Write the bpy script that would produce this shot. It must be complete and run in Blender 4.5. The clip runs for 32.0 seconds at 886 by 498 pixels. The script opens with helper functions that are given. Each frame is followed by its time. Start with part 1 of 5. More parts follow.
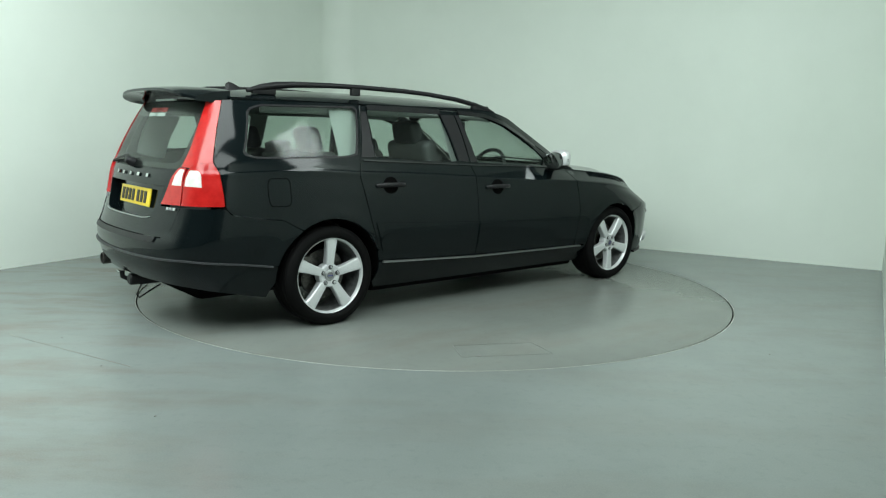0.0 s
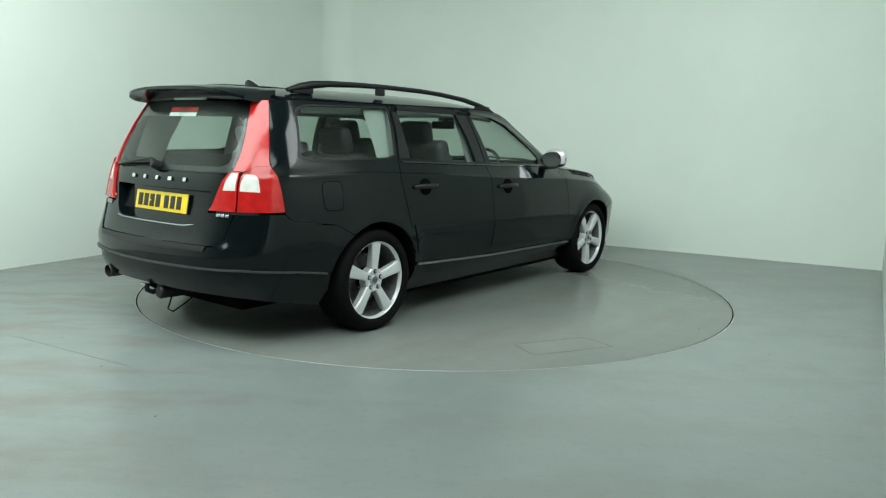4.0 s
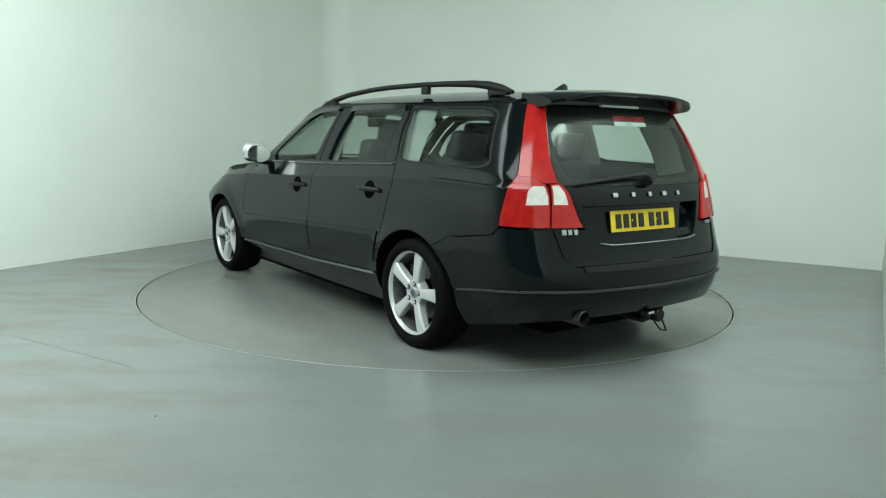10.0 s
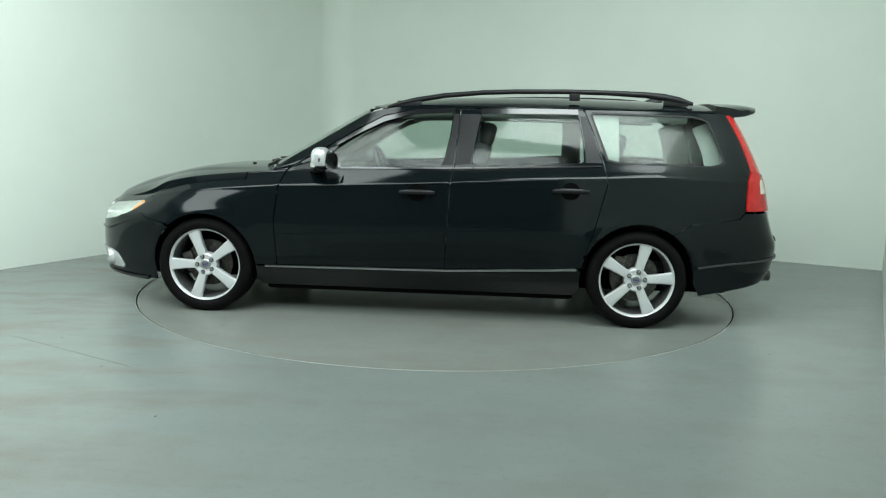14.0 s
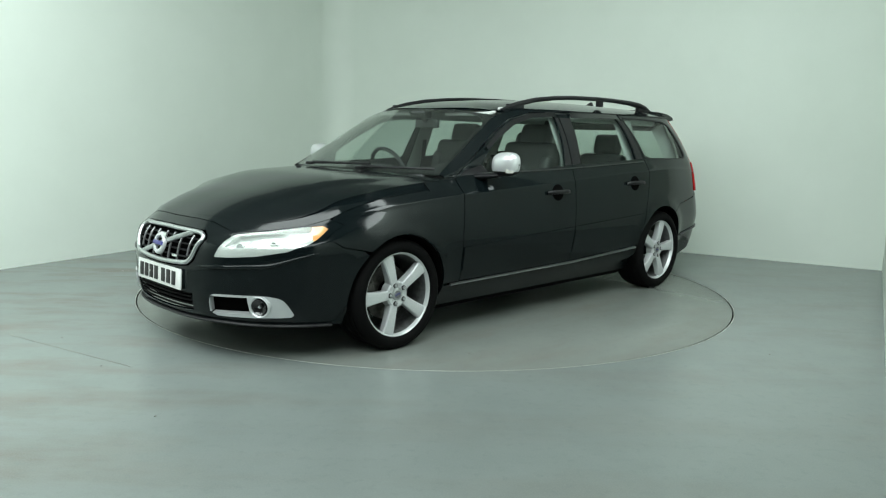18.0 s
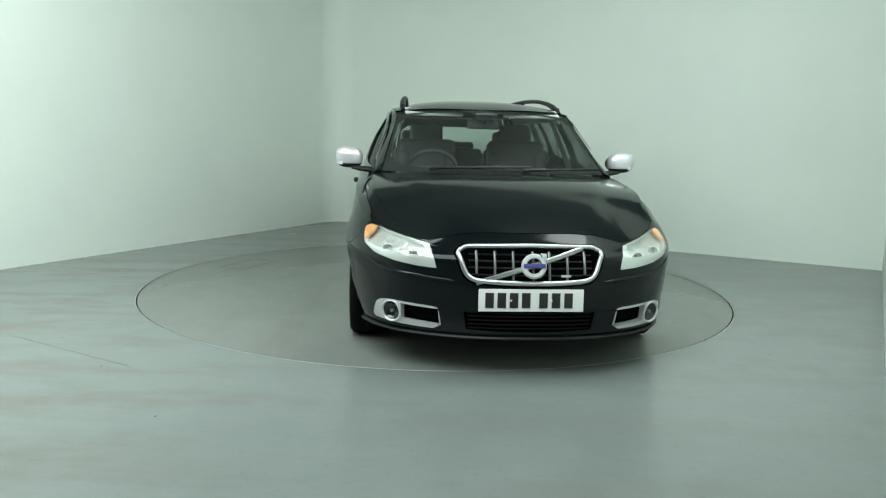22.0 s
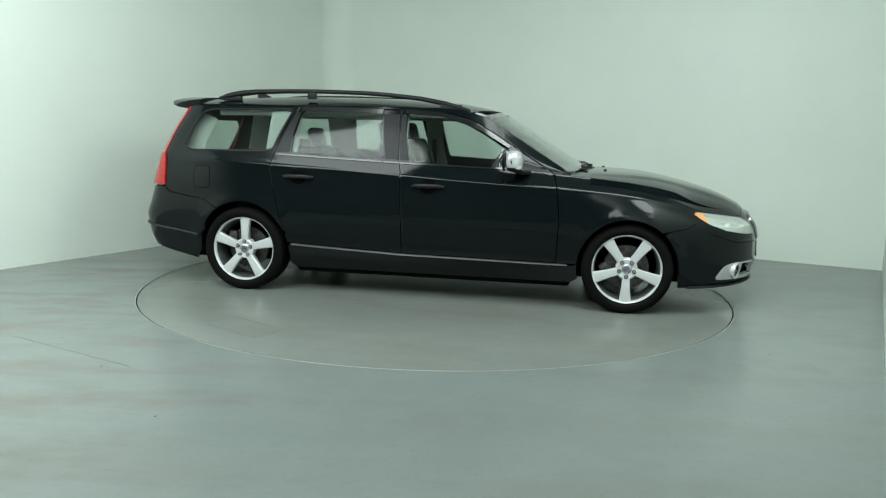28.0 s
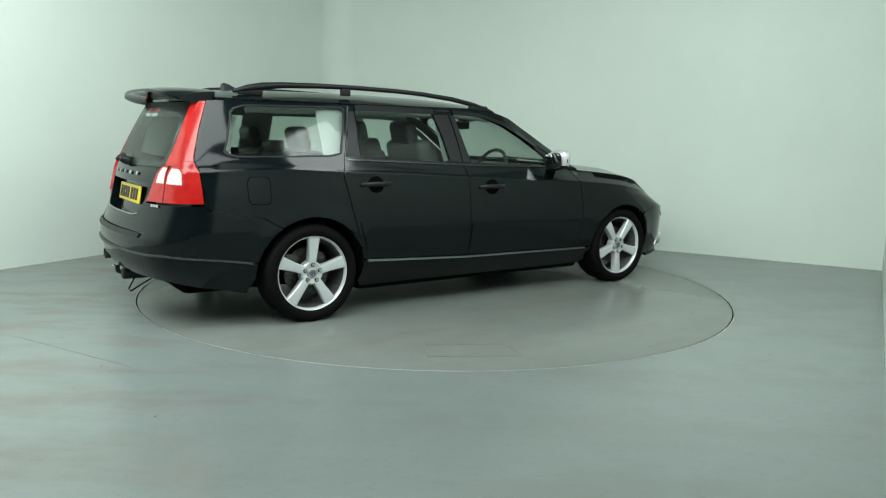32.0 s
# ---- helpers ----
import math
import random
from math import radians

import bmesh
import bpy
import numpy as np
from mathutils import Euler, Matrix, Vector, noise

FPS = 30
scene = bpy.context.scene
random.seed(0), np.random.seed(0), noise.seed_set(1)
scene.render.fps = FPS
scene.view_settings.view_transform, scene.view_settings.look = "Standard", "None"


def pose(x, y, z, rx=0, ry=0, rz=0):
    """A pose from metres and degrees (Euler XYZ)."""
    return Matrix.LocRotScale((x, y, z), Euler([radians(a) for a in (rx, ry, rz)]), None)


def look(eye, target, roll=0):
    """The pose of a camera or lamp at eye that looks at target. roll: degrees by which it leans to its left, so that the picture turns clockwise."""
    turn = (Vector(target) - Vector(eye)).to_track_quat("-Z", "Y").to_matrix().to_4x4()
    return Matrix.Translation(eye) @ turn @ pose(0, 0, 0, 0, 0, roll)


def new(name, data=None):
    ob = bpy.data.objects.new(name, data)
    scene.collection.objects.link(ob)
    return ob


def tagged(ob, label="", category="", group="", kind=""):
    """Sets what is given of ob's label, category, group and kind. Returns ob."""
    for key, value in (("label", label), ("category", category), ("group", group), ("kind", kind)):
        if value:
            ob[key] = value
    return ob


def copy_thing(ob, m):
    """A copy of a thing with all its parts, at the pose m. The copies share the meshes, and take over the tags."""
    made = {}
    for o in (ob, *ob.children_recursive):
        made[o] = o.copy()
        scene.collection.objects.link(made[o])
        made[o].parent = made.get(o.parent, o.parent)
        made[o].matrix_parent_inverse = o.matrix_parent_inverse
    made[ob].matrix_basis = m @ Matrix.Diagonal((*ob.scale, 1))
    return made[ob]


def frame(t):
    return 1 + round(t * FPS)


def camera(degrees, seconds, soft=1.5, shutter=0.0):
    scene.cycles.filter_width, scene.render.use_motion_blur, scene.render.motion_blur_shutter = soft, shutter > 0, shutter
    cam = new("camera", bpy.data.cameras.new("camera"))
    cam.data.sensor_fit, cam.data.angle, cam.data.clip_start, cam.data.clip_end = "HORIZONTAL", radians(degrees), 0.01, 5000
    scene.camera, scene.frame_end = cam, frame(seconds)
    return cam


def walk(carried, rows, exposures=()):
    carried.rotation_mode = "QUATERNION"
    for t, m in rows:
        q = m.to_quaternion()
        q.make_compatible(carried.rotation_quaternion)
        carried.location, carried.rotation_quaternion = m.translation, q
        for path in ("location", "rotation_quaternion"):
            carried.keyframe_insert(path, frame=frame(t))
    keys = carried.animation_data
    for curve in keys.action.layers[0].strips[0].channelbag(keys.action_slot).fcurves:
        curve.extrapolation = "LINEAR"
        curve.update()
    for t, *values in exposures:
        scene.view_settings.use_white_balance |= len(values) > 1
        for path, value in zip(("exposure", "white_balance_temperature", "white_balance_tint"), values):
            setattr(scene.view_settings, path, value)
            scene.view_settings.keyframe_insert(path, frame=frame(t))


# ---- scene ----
cam = camera(60.15, 32.0, soft=1.2)
EYE = (0.0, -6.043, 1.214)
VIEW = look(EYE, (EYE[0] + .00784, EYE[1] + .98855, EYE[2] - .1507), 1.41)
walk(cam, [(0.0, VIEW), (32.0, VIEW)], exposures=[(0.0, 0.0, 6500, 10), (32.0, 0.0, 6500, 10)])

# ---- light: a closed windowless studio, lit by panels under its ceiling ----
world = bpy.data.worlds.new("world")
scene.world = world
world.use_nodes = True
world.node_tree.nodes["Background"].inputs[0].default_value = (.8, .9, 1.0, 1)
world.node_tree.nodes["Background"].inputs[1].default_value = .02
CEILING = 3.6


ALONG = {"left": Vector((.49, .872, 0)), "back": Vector((.872, -.49, 0))}


def lamp_pose(spot, aim):
    """A lamp at spot that shines along aim, its long side level."""
    z = -Vector(aim).normalized()
    y = Vector((0, 0, 1)).cross(z)
    y = y.normalized() if y.length > 1e-3 else ALONG["left"]
    return Matrix.Translation(spot) @ Matrix((y.cross(z), y, z)).transposed().to_4x4()


def panel_light(spot, sx, sy, watts, aim, colour=(.89, 1.0, .985)):
    data = bpy.data.lights.new("ceiling_panel", "AREA")
    data.shape, data.size, data.size_y, data.energy, data.color = "RECTANGLE", sx, sy, watts, colour
    new("ceiling_panel", data).matrix_world = lamp_pose(spot, aim)


# place, width, length, watts, direction: two broad panels tilted to the walls, a wide one over the floor before the car
PANELS = [((-2.7, -2.6, CEILING - .45), 2.4, 4.0, 208, (-.40, .62, -.62)), ((1.5, -2.0, CEILING - .4), 1.8, 2.2, 122, (.32, .62, -.64)),
          ((-1.05, -4.9, CEILING - .15), 2.6, 3.6, 186, (0, -.05, -1))]
for light in PANELS:
    panel_light(*light)


# ---- materials ----
def material(name, colour, rough=.5, metal=0.0, coat=0.0, spec=.5, emit=0.0):
    m = bpy.data.materials.new(name)
    m.use_nodes = True
    b = m.node_tree.nodes["Principled BSDF"]
    b.inputs["Base Color"].default_value = (*colour, 1)
    b.inputs["Roughness"].default_value, b.inputs["Metallic"].default_value = rough, metal
    b.inputs["Coat Weight"].default_value, b.inputs["Coat Roughness"].default_value = coat, .08
    b.inputs["Specular IOR Level"].default_value = spec
    if emit:
        b.inputs["Emission Color"].default_value, b.inputs["Emission Strength"].default_value = (*colour, 1), emit
    return m


def vary(m, scale, low, high, socket="Base Color", detail=6.0, rough=.6, where="Object"):
    """Let noise of that size lead a colour or a value from low to high."""
    t = m.node_tree
    b = t.nodes["Principled BSDF"]
    co, n, r = t.nodes.new("ShaderNodeTexCoord"), t.nodes.new("ShaderNodeTexNoise"), t.nodes.new("ShaderNodeValToRGB")
    n.inputs["Scale"].default_value, n.inputs["Detail"].default_value, n.inputs["Roughness"].default_value = scale, detail, rough
    t.links.new(co.outputs[where], n.inputs["Vector"])
    t.links.new(n.outputs["Fac"], r.inputs["Fac"])
    for e, c, p in zip(r.color_ramp.elements, (low, high), (.35, .65)):
        e.position, e.color = p, (*c, 1) if len(c) == 3 else (c[0], c[0], c[0], 1)
    t.links.new(r.outputs["Color"], b.inputs[socket])
    return r


def relief(m, scale, strength, distance=.002, detail=4.0, where="Object"):
    t = m.node_tree
    co, n, u = t.nodes.new("ShaderNodeTexCoord"), t.nodes.new("ShaderNodeTexNoise"), t.nodes.new("ShaderNodeBump")
    n.inputs["Scale"].default_value, n.inputs["Detail"].default_value = scale, detail
    u.inputs["Strength"].default_value, u.inputs["Distance"].default_value = strength, distance
    t.links.new(co.outputs[where], n.inputs["Vector"])
    t.links.new(n.outputs["Fac"], u.inputs["Height"])
    t.links.new(u.outputs["Normal"], t.nodes["Principled BSDF"].inputs["Normal"])
    return m


def glass(name, tint, gloss=1.0, least=.028, rough=.03):
    """A thin pane: tinted see-through, with the mirror sheen of glass at its angle."""
    m = bpy.data.materials.new(name)
    m.use_nodes = True
    t = m.node_tree
    t.nodes.remove(t.nodes["Principled BSDF"])
    clear, shine, mix, lw = (t.nodes.new("ShaderNode" + k) for k in ("BsdfTransparent", "BsdfGlossy", "MixShader", "LayerWeight"))
    clear.inputs["Color"].default_value = (*[v ** .5 for v in tint], 1)
    shine.inputs["Roughness"].default_value = rough
    shine.inputs["Color"].default_value = (gloss, gloss, gloss, 1)
    lw.inputs["Blend"].default_value = .5
    steep, scale = t.nodes.new("ShaderNodeMath"), t.nodes.new("ShaderNodeMath")
    steep.operation, steep.inputs[1].default_value = "POWER", 4.5
    scale.operation, scale.inputs[1].default_value, scale.inputs[2].default_value = "MULTIPLY_ADD", .90, least
    t.links.new(lw.outputs["Facing"], steep.inputs[0])
    t.links.new(steep.outputs[0], scale.inputs[0])
    t.links.new(scale.outputs[0], mix.inputs[0])
    t.links.new(clear.outputs[0], mix.inputs[1])
    t.links.new(shine.outputs[0], mix.inputs[2])
    t.links.new(mix.outputs[0], t.nodes["Material Output"].inputs["Surface"])
    return m


PAINT = material("car_paint", (.005, .006, .008), .40, .04, 1.0, .0)
PAINT.node_tree.nodes["Principled BSDF"].inputs["Coat Roughness"].default_value = .1
PAINT.node_tree.nodes["Principled BSDF"].inputs["Coat IOR"].default_value = 1.35
vary(PAINT, 900, (.0022, .0040, .0046), (.0040, .0068, .0076), detail=2.0)
TRIM = relief(material("black_plastic", (.010, .010, .011), .42, spec=.25), 300, .15, .0005)
DARK = material("dark_cavity", (.003, .003, .003), .9, spec=.02)
# darker than the rim's silver: shade behind the spokes put into the colour
BARREL = material("shaded_wheel_barrel", (.13, .135, .135), .5, .6)
vary(BARREL, 30, (.09, .092, .09), (.16, .165, .165))
RUBBER = relief(material("tyre_rubber", (.005, .005, .005), .65, spec=.05), 120, .2, .0006)
SILVER = material("silver_lacquer", (.62, .63, .64), .34, .2, .5)
vary(SILVER, 300, (.52, .535, .54), (.61, .625, .63), detail=2.0)
CHROME = material("chrome", (.72, .73, .74), .12, 1.0)
SATIN = material("satin_chrome", (.55, .56, .57), .3, 1.0)
STEEL = material("brake_steel", (.10, .095, .09), .45, .9)
vary(STEEL, 40, (.06, .056, .052), (.13, .125, .115))
GLASS = glass("window_glass", (.76, .84, .80), .34, .05, .08)
TINT = glass("rear_glass", (.74, .82, .78), .34, .05, .10)
SCREEN = glass("windscreen_glass", (.80, .88, .84), 1.0, .08, .06)
REAR = glass("rear_window_glass", (.78, .86, .82), .43, .05, .16)
RED = material("red_lamp_plastic", (.50, .012, .010), .2, 0, .4, .35)
vary(RED, 22, (.34, .007, .006), (.42, .012, .010), detail=2.0)
LAMP_WHITE = material("white_lamp_reflector", (.68, .70, .69), .25, .35, .5)
DULL = material("dull_bright_trim", (.42, .425, .43), .32, 1.0)
GREY_TRIM = material("grey_plastic", (.04, .042, .045), .45)
CAP = material("silver_mirror_lacquer", (.60, .61, .62), .32, .5, .5)
MIRROR = material("mirror_glass", (.50, .52, .52), .05, 1.0)
GRAPHITE = material("graphite_trim", (.22, .22, .225), .35, .7)
GLOSS = material("gloss_black", (.008, .008, .009), .14, 0, .5)
WHITE_LENS = material("clear_lamp_plastic", (.6, .6, .55), .2, 0, .8)
vary(WHITE_LENS, 25, (.56, .56, .51), (.64, .64, .59), detail=1.0)
FACET = relief(material("faceted_reflector", (.78, .80, .79), .22, .5, .3), 22, .7, .02, 1.0)
AMBER = material("amber_lamp_plastic", (.80, .36, .13), .2, 0, .8)
LENS = glass("headlamp_cover", (.93, .95, .93))
SEAT = relief(material("dark_leather", (.070, .072, .075), .5), 60, .1, .001)
CABIN = relief(material("dark_cabin_plastic", (.048, .050, .052), .6), 200, .2, .0006)
LINING = relief(material("grey_headlining", (.42, .44, .42), .95), 400, .2, .0006)
YELLOW = material("yellow_plate", (.80, .58, .02), .35)
WHITE = material("white_plate", (.78, .78, .76), .35)
INK = material("black_ink", (.012, .012, .012), .5)
BLUE = material("blue_enamel", (.05, .05, .20), .3)
RED_STICKER = material("red_sticker", (.42, .03, .03), .5)
PALE_STICKER = material("pale_sticker", (.62, .70, .66), .5)
WALL = relief(material("painted_plaster", (.74, .80, .735), .55, spec=.3), 9, .12, .004, 6.0)
vary(WALL, 1.1, (.73, .79, .725), (.76, .82, .755))
CEIL = material("grey_ceiling", (.32, .33, .32), .9)
UNSEEN_WALL = relief(material("unseen_wall_grey", (.38, .41, .39), .8, spec=.2), 9, .1, .004)
LAMP_FACE = material("lamp_diffuser", (.93, 1.0, .96), .5, emit=.5)
FLOOR = relief(material("painted_concrete", (.22, .25, .24), .3), 60, .03, .0006, 3.0)
DISC = relief(material("worn_painted_concrete", (.18, .185, .165), .33), 60, .03, .0006, 3.0)


def floor_coat(m, base, stain, pale, share, patch=False):
    """Worn floor paint: broad clouds, brown stains, fine specks, and uneven gloss."""
    t = m.node_tree
    b, co = t.nodes["Principled BSDF"], t.nodes.new("ShaderNodeTexCoord")

    def noise_mask(scale, lo, hi, detail=7.0):
        n, r = t.nodes.new("ShaderNodeTexNoise"), t.nodes.new("ShaderNodeMapRange")
        n.inputs["Scale"].default_value, n.inputs["Detail"].default_value = scale, detail
        r.inputs["From Min"].default_value, r.inputs["From Max"].default_value = lo, hi
        t.links.new(co.outputs["Object"], n.inputs["Vector"])
        t.links.new(n.outputs["Fac"], r.inputs["Value"])
        return r.outputs[0]

    def blend(mask, a, c, share):
        x, k = t.nodes.new("ShaderNodeMix"), t.nodes.new("ShaderNodeMath")
        x.data_type = "RGBA"
        k.operation, k.inputs[1].default_value = "MULTIPLY", share
        t.links.new(mask, k.inputs[0])
        t.links.new(k.outputs[0], x.inputs[0])
        for i, v in ((6, a), (7, c)):
            if isinstance(v, tuple):
                x.inputs[i].default_value = (*v, 1)
            else:
                t.links.new(v, x.inputs[i])
        return x.outputs[2]

    c = blend(noise_mask(.9, .35, .7), base, pale, .8)
    # stains: smears along the floor, most of them where vehicles drive on
    stretch, n, r, k = (t.nodes.new("ShaderNode" + q) for q in ("Mapping", "TexNoise", "MapRange", "Math"))
    stretch.inputs["Scale"].default_value, stretch.inputs["Rotation"].default_value = (.55, 2.1, 1), (0, 0, .35)
    n.inputs["Scale"].default_value, n.inputs["Detail"].default_value, n.inputs["Roughness"].default_value = 1.5, 8.0, .62
    r.inputs["From Min"].default_value, r.inputs["From Max"].default_value = .47, .66
    t.links.new(co.outputs["Object"], stretch.inputs["Vector"])
    t.links.new(stretch.outputs[0], n.inputs["Vector"])
    t.links.new(n.outputs["Fac"], r.inputs["Value"])
    k.operation, k.inputs[1].default_value = "MULTIPLY", 1.0
    t.links.new(r.outputs[0], k.inputs[0])
    if patch:
        apart, near = t.nodes.new("ShaderNodeSeparateXYZ"), t.nodes.new("ShaderNodeMapRange")
        t.links.new(co.outputs["Object"], apart.inputs[0])
        t.links.new(apart.outputs["X"], near.inputs["Value"])
        near.inputs["From Min"].default_value, near.inputs["From Max"].default_value = -.6, -2.4
        near.inputs["To Min"].default_value, near.inputs["To Max"].default_value = .25, 1.0
        t.links.new(near.outputs[0], k.inputs[1])
    c = blend(k.outputs[0], c, stain, share)
    c = blend(noise_mask(5, .42, .62, 8.0), c, tuple(v * 1.08 for v in pale), .22)
    c = blend(noise_mask(22, .55, .70, 6.0), c, tuple(v * .86 for v in base), .35)
    c = blend(noise_mask(70, .66, .74, 2.0), c, tuple(v * .75 for v in base), .2)
    c = blend(noise_mask(150, .35, .75, 2.0), c, tuple(v * 1.2 for v in pale), .25)
    t.links.new(c, b.inputs["Base Color"])
    b.inputs["Roughness"].default_value = .27


floor_coat(FLOOR, (.174, .199, .190), (.150, .134, .110), (.200, .225, .216), 1.0, True)
floor_coat(DISC, (.150, .164, .152), (.140, .130, .110), (.172, .187, .173), .5)


# ---- building helpers ----
def mesh_of(bm, name):
    m = bpy.data.meshes.new(name)
    bm.normal_update()
    bm.to_mesh(m)
    bm.free()
    return m


def part(name, bm, mat, parent=None, label="", smooth=True):
    """Link a bmesh, or a mesh, as one object under a thing or a part."""
    data = mesh_of(bm, name) if isinstance(bm, bmesh.types.BMesh) else bm
    for m in mat if isinstance(mat, (list, tuple)) else [mat]:
        if len(data.materials) < (len(mat) if isinstance(mat, (list, tuple)) else 1):
            data.materials.append(m)
    if smooth and not data.has_custom_normals:
        data.shade_smooth()
        data.set_sharp_from_angle(angle=radians(38))
    ob = new(name, data)
    ob.parent = parent
    return tagged(ob, label=label)


def empty(name, parent=None, m=None):
    ob = new(name)
    ob.empty_display_size = .1
    ob.parent = parent
    if m is not None:
        ob.matrix_basis = m
    return ob


def box(bm, c, size, bevel=0.0, turn=None, segments=2):
    """A box, its edges rounded, added to bm."""
    b = bmesh.new()
    bmesh.ops.create_cube(b, size=1)
    bmesh.ops.scale(b, vec=size, verts=b.verts)
    if bevel:
        bmesh.ops.bevel(b, geom=b.edges[:], offset=bevel, segments=segments, affect="EDGES", profile=.6)
    bmesh.ops.transform(b, matrix=Matrix.Translation(c) @ (turn or Matrix()), verts=b.verts)
    add_to(bm, b)
    return bm


def add_to(bm, other):
    m = bpy.data.meshes.new("tmp")
    other.to_mesh(m)
    other.free()
    bm.from_mesh(m)
    bpy.data.meshes.remove(m)


def tube(bm, points, radius, sides=10, caps=True, flat=(1.0, 1.0), up=(0, 0, 1)):
    """A rod along points; radius is one number or one a point; flat widens it across or along up."""
    points = [Vector(p) for p in points]
    radii = radius if isinstance(radius, (list, tuple)) else [radius] * len(points)
    rings = []
    for i, p in enumerate(points):
        d = (points[min(i + 1, len(points) - 1)] - points[max(i - 1, 0)]).normalized()
        a = d.cross(Vector(up))
        a = a.normalized() if a.length > 1e-5 else Vector((1, 0, 0))
        b = a.cross(d).normalized()
        rings.append([bm.verts.new(p + radii[i] * (flat[0] * math.cos(2 * math.pi * k / sides) * a + flat[1] * math.sin(2 * math.pi * k / sides) * b)) for k in range(sides)])
    for r, s in zip(rings, rings[1:]):
        for k in range(sides):
            bm.faces.new((r[k], r[(k + 1) % sides], s[(k + 1) % sides], s[k]))
    if caps:
        bm.faces.new(rings[0][::-1])
        bm.faces.new(rings[-1])
    return bm


def lathe(bm, profile, sides=48, closed=False):
    """Spin (radius, depth) pairs round the y axis."""
    rings = []
    for r, d in profile:
        rings.append([bm.verts.new((r * math.cos(2 * math.pi * k / sides), d, r * math.sin(2 * math.pi * k / sides))) for k in range(sides)] if r > 1e-6 else [bm.verts.new((0, d, 0))])
    pairs = list(zip(rings, rings[1:])) + ([(rings[-1], rings[0])] if closed else [])
    for r, s in pairs:
        for k in range(sides):
            n = (k + 1) % sides
            if len(r) == 1:
                bm.faces.new((r[0], s[n], s[k]))
            elif len(s) == 1:
                bm.faces.new((r[k], r[n], s[0]))
            else:
                bm.faces.new((r[k], r[n], s[n], s[k]))
    bmesh.ops.recalc_face_normals(bm, faces=bm.faces[:])
    return bm


def chaikin(poly, times=2, closed=True):
    """Round a polygon's corners off."""
    p = np.array(poly, float)
    for _ in range(times):
        n = np.roll(p, -1, 0) if closed else p[1:]
        h = p if closed else p[:-1]
        q = np.empty((2 * len(h), 2))
        q[0::2], q[1::2] = .78 * h + .22 * n, .22 * h + .78 * n
        p = q if closed else np.vstack([p[:1], q, p[-1:]])
    return p

# ---- the car's form: x ahead from the wheelbase's middle, y to its left, z up ----
class Curve:
    """A smooth curve through (x, value) pairs that never overshoots."""

    def __init__(self, *pairs):
        self.x, self.v = np.array(pairs, float).T
        h, d = np.diff(self.x), np.diff(self.v) / np.diff(self.x)
        m = np.zeros(len(self.x))
        m[0], m[-1] = d[0], d[-1]
        for i in range(1, len(d)):
            if d[i - 1] * d[i] > 0:
                a, b = 2 * h[i] + h[i - 1], h[i] + 2 * h[i - 1]
                m[i] = (a + b) / (a / d[i - 1] + b / d[i])
        self.m = m

    def __call__(self, x):
        x = np.asarray(x, float)
        i = np.clip(np.searchsorted(self.x, x) - 1, 0, len(self.x) - 2)
        h = self.x[i + 1] - self.x[i]
        t = (x - self.x[i]) / h
        mid = (self.v[i] * (1 + 2 * t) * (1 - t) ** 2 + self.m[i] * h * t * (1 - t) ** 2
               + self.v[i + 1] * t * t * (3 - 2 * t) + self.m[i + 1] * h * t * t * (t - 1))
        low, high = self.v[i] + self.m[i] * (x - self.x[i]), self.v[i + 1] + self.m[i + 1] * (x - self.x[i + 1])
        return np.where(t < 0, low, np.where(t > 1, high, mid))


NOSE = Curve((.17, 2.30), (.24, 2.36), (.36, 2.382), (.48, 2.378), (.58, 2.36), (.66, 2.318), (.72, 2.262), (.80, 2.18), (1.0, 2.0))
TAIL = Curve((.17, 2.26), (.28, 2.36), (.40, 2.42), (.52, 2.43), (.62, 2.39), (.78, 2.34), (.92, 2.31), (1.0, 2.28), (1.2, 2.19), (1.36, 2.11), (1.45, 2.06))
BONNET = Curve((.9, .978), (1.13, .966), (1.5, .942), (1.9, .864), (2.1, .802), (2.27, .724), (2.4, .65))
CROWN = Curve((.9, .03), (1.11, .034), (1.44, .046), (1.70, .066), (1.84, .118), (2.04, .19), (2.19, .24), (2.3, .28))
SHOULDER = Curve((-2.4, .940), (-2.04, .949), (-1.546, .963), (-1.187, .948), (-.752, .931), (-.354, .909), (.045, .888), (.487, .869), (.85, .856), (1.25, .829), (1.44, .810), (1.63, .780), (1.79, .748), (1.95, .695), (2.3, .645))
BELT = Curve((-2.4, 1.035), (-1.84, 1.035), (-1.16, 1.024), (-.36, .992), (.45, .962), (.7, .955), (.93, .943))
CANT = Curve((-2.4, 1.375), (-1.0, 1.385), (-.2, 1.388), (.1, 1.380), (.25, 1.362), (.346, 1.337), (.5, 1.250), (.7, 1.127), (.985, .957))
CANT_Y = Curve((-2.4, .645), (-1.5, .655), (-.2, .662), (.25, .638), (.346, .632), (.66, .685), (.985, .745))
BELT_Y = Curve((-2.4, .852), (-1.6, .862), (-1.0, .860), (-.3, .858), (.45, .830), (.7, .800), (.93, .787), (1.1, .79), (1.44, .785), (1.8, .77), (2.4, .75))
SHOULDER_Y = Curve((-2.4, .876), (-1.6, .890), (-1.0, .895), (.5, .900), (.9, .898), (1.26, .882), (1.67, .85), (2.0, .83), (2.4, .81))
ROOF = Curve((-2.1, 1.425), (-1.86, 1.450), (-1.4, 1.468), (-.9, 1.475), (-.4, 1.470), (.06, 1.446), (.3, 1.408), (.45, 1.372))
